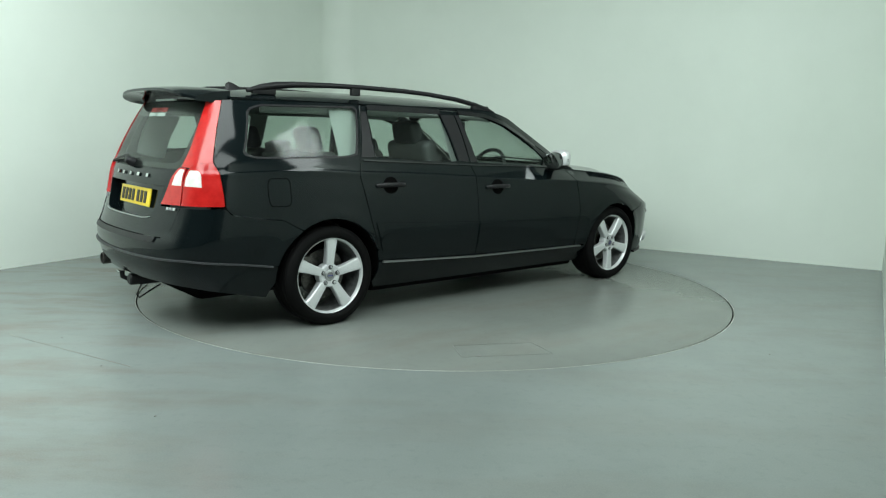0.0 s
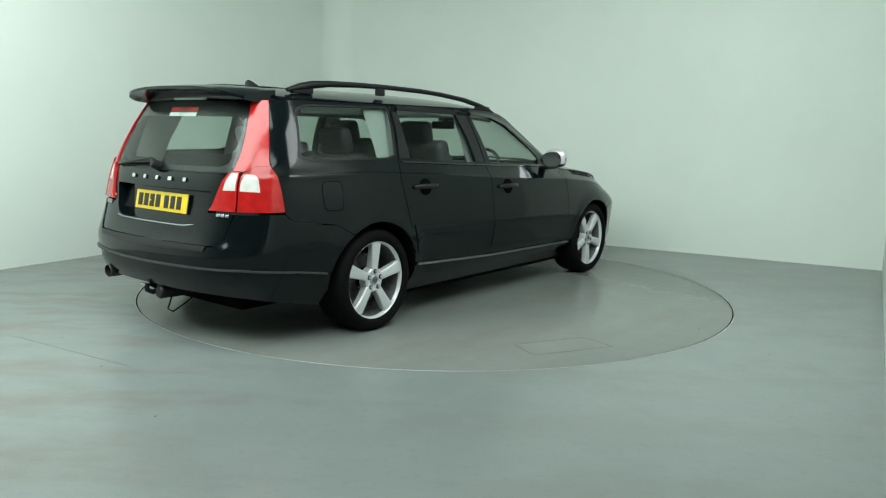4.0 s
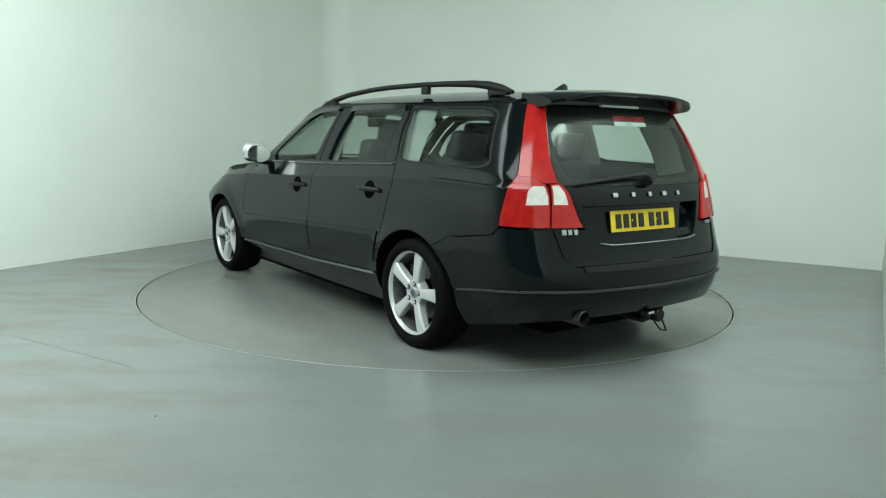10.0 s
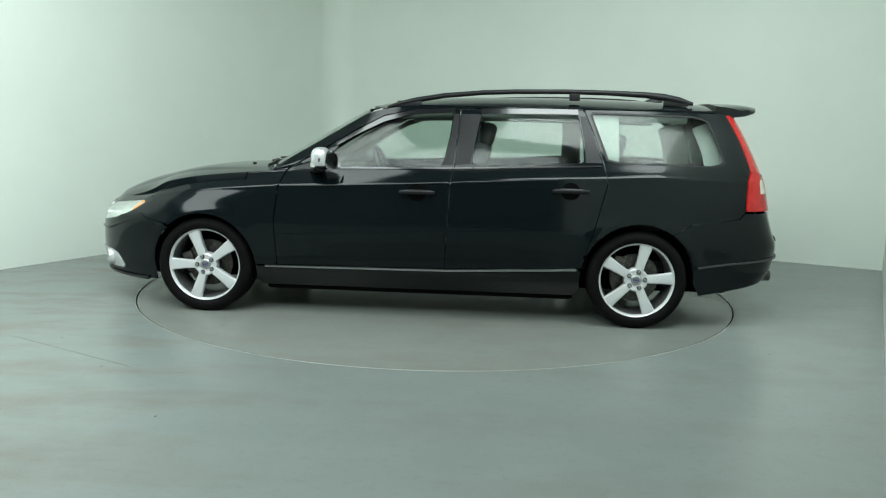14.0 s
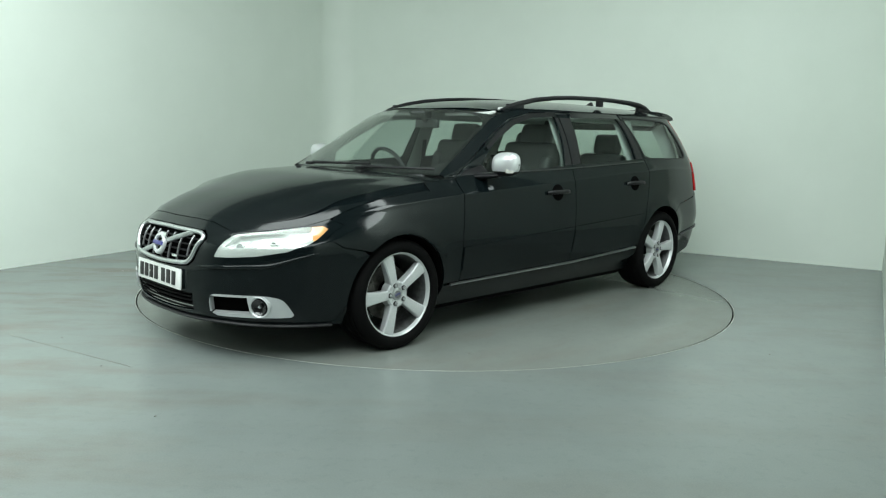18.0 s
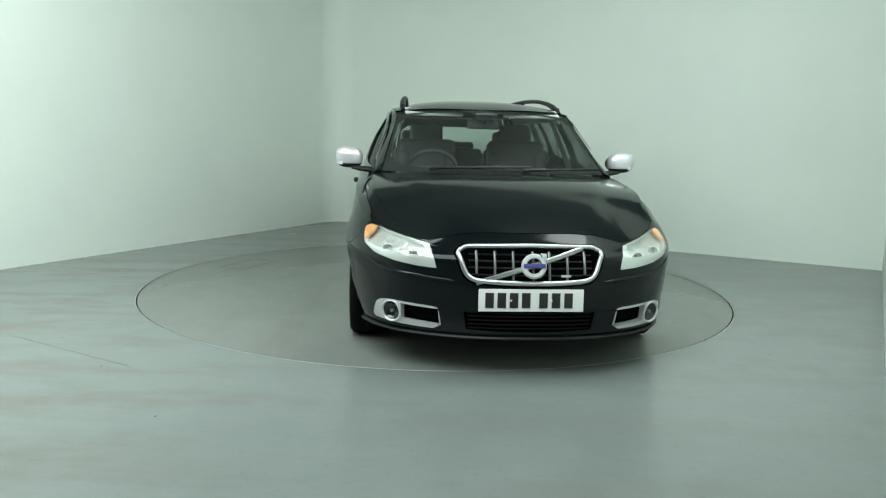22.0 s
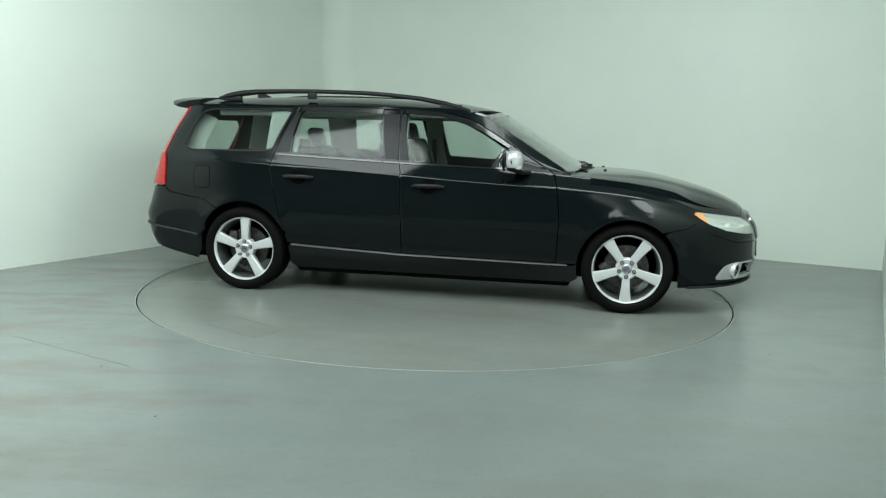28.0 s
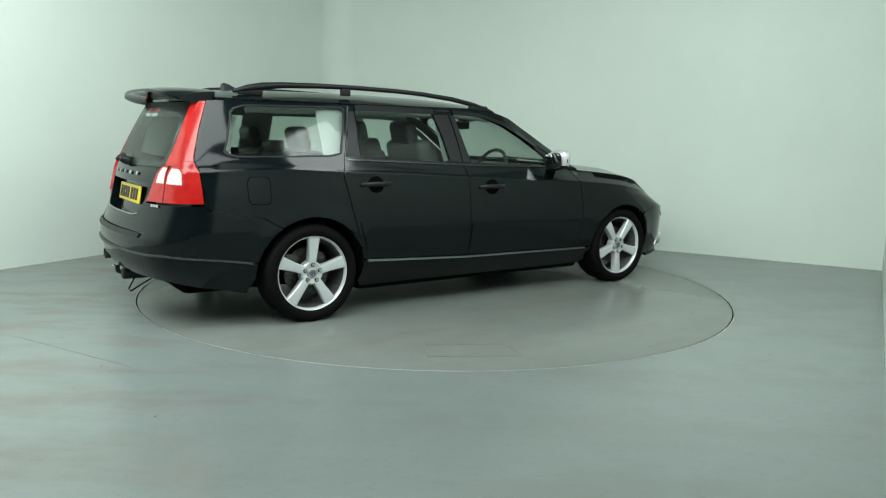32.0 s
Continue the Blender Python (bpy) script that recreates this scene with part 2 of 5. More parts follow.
TAPER = Curve((-2.45, .862), (-2.0, .922), (-1.5, .982), (-1.0, 1.0), (0, 1.0), (2.4, 1.0))
FRONT_X, REAR_X = 1.45, 1.5


def bonnet_z(x, y):
    """The bonnet's height, with a raised middle between two creases that spread towards the windscreen."""
    fold = .36 + .30 * np.clip((2.28 - x) / 1.15, 0, 1)
    q = np.clip((np.abs(y) - fold) / .11 + .5, 0, 1)
    rise = .010 * (1 - q * q * (3 - 2 * q)) * np.clip((x - 1.0) / .5, 0, 1) * np.clip((2.30 - x) / .25, 0, 1)
    return BONNET(x) - 1.10 * CROWN(x) * (np.abs(y) / .78) ** 3 + rise


def roof_z(x, y):
    edge = CANT(np.minimum(x, .3))
    return edge + (ROOF(x) - edge) * (1 - np.clip(np.abs(y) / CANT_Y(x), 0, 1.05) ** 2.6)


def ends(a, z):
    """Plan form at height z: x and the share of the half width, for the place a round the car."""
    f = np.clip(a - FRONT_X, 0, 1) ** 1.25 * math.pi / 2
    r = np.clip(-a - REAR_X, 0, 1) ** 4.6 * math.pi / 2
    x = np.clip(a, -REAR_X, FRONT_X)
    x = x + (NOSE(z) - FRONT_X) * np.sin(f) ** .8 - (TAIL(z) - REAR_X) * np.sin(r) ** .205
    return x, np.maximum(np.cos(f), 0) ** .8 * np.maximum(np.cos(r), 0) ** 1.1 * TAPER(x)


def body(a, w):
    """The body's left side: a runs round the plan (x between the axles, on to 2.45 at the nose, -2.5 at the tail), w up the
    section: 0 sill, 3 widest, 5 shoulder, 6 belt or bonnet edge, 8 roof edge."""
    a, w = np.broadcast_arrays(np.asarray(a, float), np.asarray(w, float))
    x = ends(a, np.full(a.shape, .7))[0]
    o = np.ones(a.shape)
    zs = SHOULDER(x)
    x6, p6 = ends(a, np.full(a.shape, .75))
    z6 = np.where(a > .93, bonnet_z(x6, BELT_Y(x6) * p6), 0)
    x6, p6 = ends(a, np.where(a > .93, z6, .75))
    z6 = np.where(a > .93, bonnet_z(x6, BELT_Y(x6) * p6), np.maximum(BELT(x), zs + .035))
    zc = np.maximum(CANT(np.minimum(x, .985)), z6 + .02)
    kz = [.18 * o, .31 * o, .45 * o, .60 * o, .60 + (zs - .60) * .55, zs, z6, z6 * .5 + zc * .5, zc]
    by, cy = BELT_Y(x), CANT_Y(np.minimum(x, .985))
    sy = SHOULDER_Y(x)
    ky = [.858 - .060 * np.clip((1.25 - np.abs(a)) / .15, 0, 1), .888 * o - .008 * np.clip((1.25 - np.abs(a)) / .15, 0, 1), .908 * o, .928 * o, .3 * sy + .7 * .926, sy, by, .5 * by + .5 * cy + .018, cy]
    kz, ky = np.array(kz), np.array(ky)
    i = np.clip(np.floor(w).astype(int), 0, 7)
    t = w - i

    def mix(k):
        g = lambda j: np.take_along_axis(k, np.clip(j, 0, 8)[None], 0)[0]
        p0, p1, p2, p3 = g(i - 1), g(i), g(i + 1), g(i + 2)
        d0, d1, d2 = p1 - p0, p2 - p1, p3 - p2
        d0, d2 = np.where(i > 0, d0, d1), np.where(i < 7, d2, d1)
        m = lambda u, v: np.where(u * v > 0, np.sign(u) * np.minimum(np.abs(u + v) / 2, 2.5 * np.minimum(np.abs(u), np.abs(v))), (u + v) * .15)
        m1, m2 = m(d0, d1), m(d1, d2)
        m1, m2 = np.where(i == 5, .25 * m1 + .75 * d1, m1), np.where(i == 4, .25 * m2 + .75 * d1, m2)
        return p1 * (1 + 2 * t) * (1 - t) ** 2 + m1 * t * (1 - t) ** 2 + p2 * t * t * (3 - 2 * t) + m2 * t * t * (t - 1)

    z, y = mix(kz), mix(ky)
    y = y + .003 * np.exp(-((w - 5) / .13) ** 2) * np.clip((1.9 - a) / .3, 0, 1)
    x, p = ends(a, z)
    # flared lips round the wheel arches
    for hub, r in ((1.408, .345), (-1.408, .368)):
        d = np.hypot(x - hub, z - .312)
        y = y + .011 * np.exp(-(np.maximum(d - r, 0) / .055) ** 2) * np.clip((z - .2) / .2, 0, 1)
    return np.stack([x, y * p, z], -1)


def screen(u, s):
    """The windscreen: u from -1 to 1 across, s from the cowl up to the roof."""
    u, s = np.broadcast_arrays(np.asarray(u, float), np.asarray(s, float))
    edge = np.stack([.978 - .628 * s, .745 - .115 * s, .957 + .381 * s + .02 * s * (1 - s)], -1)
    x = 1.11 - .69 * s
    z = .962 + .416 * s + .04 * s * (1 - s)
    q = np.abs(u) ** 2.2
    return np.stack([x + (edge[..., 0] - x) * q, u * edge[..., 1], z + (edge[..., 2] - z) * q], -1)


def solve(surface, seen, target, start):
    """The surface's own coordinates at which seen(point) equals target."""
    p, n, h = np.array(start, float), len(start), 1e-4
    for _ in range(40):
        both = seen(surface(np.concatenate([p[:, 0], p[:, 0] + h, p[:, 0]]), np.concatenate([p[:, 1], p[:, 1], p[:, 1] + h])))
        here, j0, j1 = both[:n], (both[n:2 * n] - both[:n]) / h, (both[2 * n:] - both[:n]) / h
        e = target - here
        if np.abs(e).max() < 2e-5:
            break
        det = j0[:, 0] * j1[:, 1] - j0[:, 1] * j1[:, 0]
        det = np.where(np.abs(det) < 1e-6, 1e-6, det)
        step = np.stack([(e[:, 0] * j1[:, 1] - e[:, 1] * j1[:, 0]) / det, (j0[:, 0] * e[:, 1] - j0[:, 1] * e[:, 0]) / det], -1)
        p = p + np.clip(step, -.15, .15)
    return p


# ---- panels cut from the form ----
from mathutils.geometry import delaunay_2d_cdt


def dense(poly, step=.03, closed=True, scale=(1.0, 1.0)):
    """Points along a polygon's edges, no further apart than step."""
    out, p = [], [np.array(v, float) for v in poly]
    for a, b in zip(p, p[1:] + p[:1] if closed else p[1:]):
        n = max(1, int(math.ceil(np.hypot(*((b - a) * scale)) / step)))
        out += [a + (b - a) * k / n for k in range(n)]
    return np.array(out if closed else out + [p[-1]])


def sv(points, step=.03):
    """Places on the body's own map of an open line drawn in side view (x, z)."""
    q = dense(points, step, False)
    w = np.interp(q[:, 1], (.18, .31, .45, .60, .8, .92, 1.0, 1.18, 1.38), range(9))
    return solve(body, lambda p: p[:, [0, 2]], q, np.stack([q[:, 0], w], -1))


def aw(*points):
    return dense(points, .03, False, (1, .16))


def arch(x, r, low, high, top=True):
    """A wheel arch's edge in side view, from the angle low to high, in degrees from straight ahead."""
    t = np.radians(np.linspace(low, high, max(6, int(abs(high - low) / 5))))
    return sv(np.stack([x + r * np.cos(t), .312 + r * np.sin(t)], -1), .1)


def inside(p, poly):
    x, y = p[:, 0], p[:, 1]
    hit = np.zeros(len(p), bool)
    for (x0, y0), (x1, y1) in zip(poly, np.roll(poly, -1, 0)):
        c = (y0 > y) != (y1 > y)
        with np.errstate(divide="ignore", invalid="ignore"):
            hit ^= c & (x < (x1 - x0) * (y - y0) / (y1 - y0) + x0)
    return hit


def patch(name, outline, surface, scale=(1.0, .16), step=.045, thick=.012, lift=0.0, sides=(1,), holes=(), bend=None):
    """A sheet cut from a surface along an outline in the surface's own coordinates: outer face, turned-in edge, inner face."""
    scale = np.array(scale)
    loops = [np.array(outline, float) * scale] + [np.array(h, float) * scale for h in holes]
    loops = [dense(l, step * .8) for l in loops]
    keep = []
    for l in loops:
        d = np.linalg.norm(l - np.roll(l, 1, 0), axis=1) > 1e-4
        keep.append(l[d])
    loops = keep
    verts, edges, n = [], [], 0
    for l in loops:
        verts += [Vector(p) for p in l]
        edges += [(n + i, n + (i + 1) % len(l)) for i in range(len(l))]
        n += len(l)
    lo, hi = loops[0].min(0), loops[0].max(0)
    gx, gy = np.meshgrid(np.arange(lo[0] + step / 2, hi[0], step), np.arange(lo[1] + step / 2, hi[1], step * .87))
    gx[::2] += step / 2
    g = np.stack([gx.ravel(), gy.ravel()], -1)
    if len(g):
        ok = inside(g, loops[0])
        for l in loops[1:]:
            ok &= ~inside(g, l)
        g = g[ok]
        rim = np.vstack(loops)
        if len(g):
            g = g[np.min(np.linalg.norm(g[:, None] - rim[None], axis=2), 1) > step * .45]
        if surface is body and len(g):
            # a line of points along the shoulder crease
            row = np.arange(lo[0], hi[0], step * .6)
            for w in (4.8, 4.9, 5.0, 5.1, 5.2):
                line = np.stack([row, np.full(len(row), w * scale[1])], -1)
                g = g[np.abs(g[:, 1] - w * scale[1]) > step * .3]
                ok = inside(line, loops[0])
                for l in loops[1:]:
                    ok &= ~inside(line, l)
                line = line[ok]
                if len(line):
                    line = line[np.min(np.linalg.norm(line[:, None] - rim[None], axis=2), 1) > .012]
                verts += [Vector(p) for p in line]
        verts += [Vector(p) for p in g]
    v2, _, f2 = delaunay_2d_cdt(verts, edges, [], 0, 1e-6)[:3]
    p2 = np.array([tuple(v) for v in v2])
    tri = np.array([tuple(f) for f in f2])
    c = p2[tri].mean(1)
    ok = inside(c, loops[0])
    for l in loops[1:]:
        ok &= ~inside(c, l)
    tri = tri[ok]
    used = np.unique(tri)
    remap = -np.ones(len(p2), int)
    remap[used] = range(len(used))
    p2, tri = p2[used] / scale, remap[tri]
    pos = surface(p2[:, 0], p2[:, 1])
    h = 1e-3
    nrm = np.cross(surface(p2[:, 0] + h, p2[:, 1]) - surface(p2[:, 0] - h, p2[:, 1]), surface(p2[:, 0], p2[:, 1] + h) - surface(p2[:, 0], p2[:, 1] - h))
    nrm /= np.maximum(np.linalg.norm(nrm, axis=1), 1e-12)[:, None]
    mid = np.array([0, 0, .6]) * np.array([1, 1, 1.0])
    flip = np.sign(np.sum(nrm * (pos - mid) * np.array([.35, 1, 1]), 1).mean()) or 1
    nrm = nrm * flip
    if bend:
        nrm = bend(p2, pos, nrm)
    tn = np.cross(pos[tri[:, 1]] - pos[tri[:, 0]], pos[tri[:, 2]] - pos[tri[:, 0]])
    bad = np.sum(tn * nrm[tri].mean(1), 1) < 0
    tri[bad] = tri[bad][:, ::-1]
    pos = pos + nrm * lift
    # border edges, each used by one triangle
    e = np.concatenate([tri[:, [0, 1]], tri[:, [1, 2]], tri[:, [2, 0]]])
    key = np.sort(e, 1)
    _, idx, cnt = np.unique(key, axis=0, return_index=True, return_counts=True)
    rim = e[idx[cnt == 1]]
    V, F, N, M = [], [], [], []
    k = len(pos)
    for s in sides:
        P, Q = pos * (1, s, 1), nrm * (1, s, 1)
        T = tri if s > 0 else tri[:, ::-1]
        R = rim if s > 0 else rim[:, ::-1]
        own = np.arange(k) + sum(len(v) for v in V)
        if V:
            # the two halves share their middle line
            own = np.where(np.abs(pos[:, 1]) < 1e-3, np.arange(k), own)
        V += [P, P - Q * thick]
        both = lambda f: own[f]
        back = lambda f: own[f] + k
        F += [both(T), back(T[:, ::-1])]
        N += [Q[T], -Q[T[:, ::-1]]]
        M += [np.zeros(len(T), int), np.ones(len(T), int)]
        R = R[np.abs(P[R][:, :, 1]).max(1) > 1e-3] if len(sides) > 1 else R
        if len(R):
            A, B = P[R[:, 0]], P[R[:, 1]]
            out = np.cross(B - A, Q[R[:, 0]])
            out /= np.maximum(np.linalg.norm(out, axis=1), 1e-12)[:, None]
            a, b = R[:, 0], R[:, 1]
            F += [np.stack([both(b), both(a), back(a)], -1), np.stack([both(b), back(a), back(b)], -1)]
            N += [np.repeat(out[:, None], 3, 1)] * 2
            M += [np.zeros(len(R), int)] * 2
    V, N, F, M = (np.concatenate(q) for q in (V, N, F, M))
    me = bpy.data.meshes.new(name)
    me.from_pydata(V.tolist(), [], F.tolist())
    me.polygons.foreach_set("material_index", M.astype(np.int32))
    me.polygons.foreach_set("use_smooth", np.ones(len(F), bool))
    me.normals_split_custom_set(N.reshape(-1, 3).tolist())
    return me


def bonnet_map(x, y):
    return np.stack([x, y, bonnet_z(x, y)], -1)


def to_bonnet(p, pos, nrm):
    """Lean the lip's normals towards the bonnet's where the two meet."""
    h, (x, y) = 1e-3, pos[:, :2].T
    n = np.stack([(bonnet_z(x - h, y) - bonnet_z(x + h, y)) / (2 * h), (bonnet_z(x, y - h) - bonnet_z(x, y + h)) / (2 * h), np.ones(len(x))], -1)
    n /= np.linalg.norm(n, axis=1)[:, None]
    t = np.clip((p[:, 1] - 4.7) / 1.3, 0, 1)[:, None] ** .6
    n = nrm * (1 - t) + n * t
    return n / np.linalg.norm(n, axis=1)[:, None]


def roof_map(x, y):
    return np.stack([x, y, roof_z(x, y)], -1)


def cut(name, outline, parent, mat=None, label="", inner=None, **how):
    mat = mat or PAINT
    return part(name, patch(name, outline, how.pop("surface", body), **how), [mat, inner or mat], parent, label)


join = lambda *lines: np.vstack(lines)

# ---- the place: two walls in a corner, a short side wall, floor with a turntable ----
C0, C1, C2, C3 = (-1.39, 4.25), (4.29, 1.192), (.822, -4.92), (-7.9, -7.55)


def slab(name, a, b, thick, z0, z1, mat, label, side=1):
    """An upright wall from a to b; its face lies on the line, its thickness behind."""
    a, b = Vector((*a, 0)), Vector((*b, 0))
    d = (b - a).normalized()
    n = Vector((-d.y, d.x, 0)) * side
    bm = bmesh.new()
    low = [bm.verts.new((p.x, p.y, z0)) for p in (a, b, b + n * thick, a + n * thick)]
    top = [bm.verts.new((p.x, p.y, z1)) for p in (a, b, b + n * thick, a + n * thick)]
    bm.faces.new(low), bm.faces.new(top)
    for i in range(4):
        bm.faces.new((low[i], low[(i + 1) % 4], top[(i + 1) % 4], top[i]))
    bmesh.ops.recalc_face_normals(bm, faces=bm.faces[:])
    return tagged(part(name, bm, mat, None, label, False), category="wall", kind="structure")


COVE = .3
D1, D2 = (Vector((*C0, 0)) - Vector((*C3, 0))).normalized(), (Vector((*C1, 0)) - Vector((*C0, 0))).normalized()
L1, L2 = Vector((*C0, 0)) - D1 * COVE, Vector((*C0, 0)) + D2 * COVE
slab("wall_left", C3, L1[:2], .2, 0, CEILING, WALL, "plain pale green painted studio wall meeting a grey floor")
slab("wall_back", L2[:2], C1, .2, 0, CEILING, WALL, "plain pale green painted studio wall behind the turntable")
bm = bmesh.new()
mid, n = L1 + D2 * COVE, 16
turns = [mid + (-D2 * math.cos(k / n * math.pi / 2) + D1 * math.sin(k / n * math.pi / 2)) * COVE for k in range(n + 1)]
outer = [L1 - D2 * .2] + [L1 - D2 * .2 + D1 * (COVE + .2)] * (n - 1) + [L2 + D1 * .2]
for a, b, c, d in zip(turns, turns[1:], outer, outer[1:]):
    low, top = ([bm.verts.new((p.x, p.y, z)) for p in (a, b)] for z in (0, CEILING))
    bm.faces.new((*low, *top[::-1]))
back = [L1, L1 - D2 * .2, L1 - D2 * .2 + D1 * (COVE + .2), L2 + D1 * .2, L2]
for a, b in zip(back, back[1:]):
    bm.faces.new([bm.verts.new(v) for v in ((a.x, a.y, 0), (b.x, b.y, 0), (b.x, b.y, CEILING), (a.x, a.y, CEILING))])
bmesh.ops.remove_doubles(bm, verts=bm.verts[:], dist=1e-5)
bmesh.ops.recalc_face_normals(bm, faces=bm.faces[:])
tagged(part("wall_corner", bm, WALL, None, "rounded pale green inner corner of the studio walls"), category="wall", kind="structure")
slab("wall_right", C1, C2, .2, 0, CEILING, WALL, "short pale painted side wall ending near the turntable")
slab("wall_jamb", (C2[0] + .002, C2[1]), (C2[0] + 4.5, C2[1] - 2.45), .2, 0, CEILING, WALL, "pale painted return wall of the studio")
# two unseen walls added; their grey controls fill and reflections on the car
slab("wall_far_right", (C2[0] + 4.4, C2[1] - 2.4), (C2[0] + .6, C2[1] - 9.2), .2, 0, CEILING, UNSEEN_WALL, "unseen grey wall added behind the camera, toned for the car's reflections")
slab("wall_behind", (C2[0] + .7, C2[1] - 9.2), (C3[0] - .1, C3[1] - .1), .2, 0, CEILING, UNSEEN_WALL, "unseen grey wall added behind the camera, toned for the car's reflections")

R_DISC = 2.239


def ring_floor(name, r0, r1, z, mat, label, sides=128, square=None):
    bm = bmesh.new()
    a = [bm.verts.new((r0 * math.cos(2 * math.pi * k / sides), r0 * math.sin(2 * math.pi * k / sides), z)) for k in range(sides)]
    if square:
        b = [bm.verts.new((square * math.cos(2 * math.pi * k / sides), square * math.sin(2 * math.pi * k / sides), z)) for k in range(sides)]
        c = [bm.verts.new((v.co.x, v.co.y, z - .06)) for v in a]
        for k in range(sides):
            n = (k + 1) % sides
            bm.faces.new((a[k], b[k], b[n], a[n]))
            bm.faces.new((a[k], a[n], c[n], c[k]))
    return part(name, bm, mat, None, label, False)


ground = tagged(ring_floor("floor", R_DISC + .006, 0, 0, FLOOR, "worn grey painted concrete studio floor with stains", square=14.0), category="floor", kind="structure")
bm = bmesh.new()
lathe(bm, [(0, 0), (R_DISC * .5, 0), (R_DISC - .006, 0), (R_DISC - .003, -.002), (R_DISC - .002, -.06), (0, -.06)], 128)
bmesh.ops.rotate(bm, verts=bm.verts, matrix=Matrix.Rotation(radians(90), 3, "X"))
turntable = tagged(part("turntable", bm, DISC, None, "round grey turntable flush with the concrete floor"), category="turntable")
bm = bmesh.new()
box(bm, (0, 0, -.1), (8, 8, .04))
tagged(part("turntable_pit", bm, DARK, None, "dark pit under the turntable", False), category="floor", kind="structure")
bm = bmesh.new()
box(bm, (-.5, -4, CEILING + .1), (26, 26, .2))
tagged(part("ceiling", bm, CEIL, None, "plain grey studio ceiling", False), category="ceiling", kind="structure")

# ---- the car ----
OX, OY = .039, .288
car = tagged(empty("estate_car"), "dark grey five-door estate car with silver wheels on a turntable", "car")
KIN = dict(inner=CABIN)
RA, FA = (-1.408, .362), (1.408, .345)
for s, word in ((1, "left"), (-1, "right")):
    one = dict(sides=(s,))
    # front wing
    wing = join(aw((.884, 5.975), (1.137, 5.975)), aw((1.139, 5.45), (1.3, 5.44), (1.5, 5.43), (1.62, 5.38), (1.70, 5.28), (1.757, 5.16), (1.757, 5.0), (1.712, 4.5), (1.765, 4.15), (1.795, 3.75), (1.72, 3.1), (1.62, 2.9)),
                arch(*FA, 50, 176), sv([(1.06, .33), (.93, .33)]), sv([(.923, .36), (.936, .62), (.911, .85)]), aw((.903, 5.3), (.888, 5.75)))
    cut("front_wing", wing, car, label="dark grey painted front wing", inner=DARK, **one)
    # front door
    fwin = chaikin(sv([(.60, .985), (.635, 1.025), (.55, 1.098), (.42, 1.182), (.25, 1.272), (.05, 1.334), (-.205, 1.354), (-.19, 1.2), (-.150, 1.003), (.2, .985), (.58, .970)], .08), 1)
    fdoor = join(sv([(.917, .334), (.930, .62), (.905, .85), (.895, .885)]), sv([(.872, .945), (.80, .992), (.69, 1.055), (.574, 1.126), (.427, 1.217), (.25, 1.310), (.05, 1.356), (-.2, 1.368)]),
                 sv([(-.248, 1.36), (-.225, 1.0), (-.203, .93), (-.185, .54), (-.181, .346)]))
    door = cut("front_door", fdoor, car, label="dark grey front door with a black window frame", holes=[fwin], **KIN, **one)
    fg = cut("window_pane", fwin, door, GLASS, lift=-.012, thick=.003, **one)
    # rear door
    rwin = chaikin(sv([(-.335, 1.008), (-.368, 1.2), (-.392, 1.358), (-.985, 1.368), (-1.015, 1.33), (-1.040, 1.15), (-1.045, 1.045), (-.7, 1.020)], .08), 1)
    rdoor = join(sv([(-.187, .346), (-.191, .54), (-.209, .93), (-.231, 1.0), (-.254, 1.36)]), sv([(-.6, 1.373), (-1.04, 1.375)]),
                 sv([(-1.124, 1.17), (-1.170, 1.03), (-1.193, .93), (-1.173, .846), (-1.113, .605), (-1.06, .45)]), arch(*RA, 21, 11), sv([(-1.02, .380)]))
    door2 = cut("rear_door", rdoor, car, label="dark grey rear door with a black window frame", holes=[rwin], **KIN, **one)
    cut("window_pane", rwin, door2, GLASS, lift=-.012, thick=.003, **one)
    # black covers of the pillar between the windows
    cut("pillar_cover", join(sv([(-.208, 1.335), (-.196, 1.2), (-.150, 1.01)]), sv([(-.218, 1.01), (-.236, 1.2), (-.243, 1.335)])), door, TRIM, "black pillar cover", lift=.003, thick=.004, **one)
    cut("pillar_cover", join(sv([(-.257, 1.335), (-.248, 1.2), (-.230, 1.01)]), sv([(-.328, 1.02), (-.360, 1.2), (-.383, 1.335)])), door2, TRIM, "black pillar cover", lift=.003, thick=.004, **one)
    cut("pillar_cover", join(sv([(-1.022, 1.335), (-1.050, 1.16), (-1.055, 1.045)]), sv([(-1.158, 1.045), (-1.118, 1.17), (-1.062, 1.335)])), door2, TRIM, "black pillar cover", lift=.003, thick=.004, **one)
    # rear quarter
    dwin = chaikin(sv([(-1.190, 1.045), (-1.080, 1.366), (-1.76, 1.354), (-1.845, 1.325), (-1.915, 1.12), (-1.940, 1.060), (-1.87, 1.036), (-1.5, 1.040)], .10), 1)
    quarter = join(sv([(-1.055, 1.378), (-1.13, 1.17), (-1.176, 1.03), (-1.199, .93), (-1.179, .846), (-1.119, .605), (-1.068, .465)]), arch(*RA, 25, 124),
                   aw((-1.725, 3.41), (-1.803, 3.45), (-2.041, 3.62), (-2.088, 3.80), (-2.112, 4.4), (-2.124, 4.75), (-2.144, 5.10), (-2.165, 5.47), (-2.187, 5.82), (-2.193, 5.98), (-2.199, 6.98), (-2.185, 7.97), (-1.984, 7.98), (-1.300, 7.98)))
    q = cut("rear_quarter_panel", quarter, car, label="dark grey rear quarter panel over the wheel", holes=[dwin], **KIN, **one)
    cut("window_pane", dwin, q, TINT, lift=-.004, thick=.003, **one)
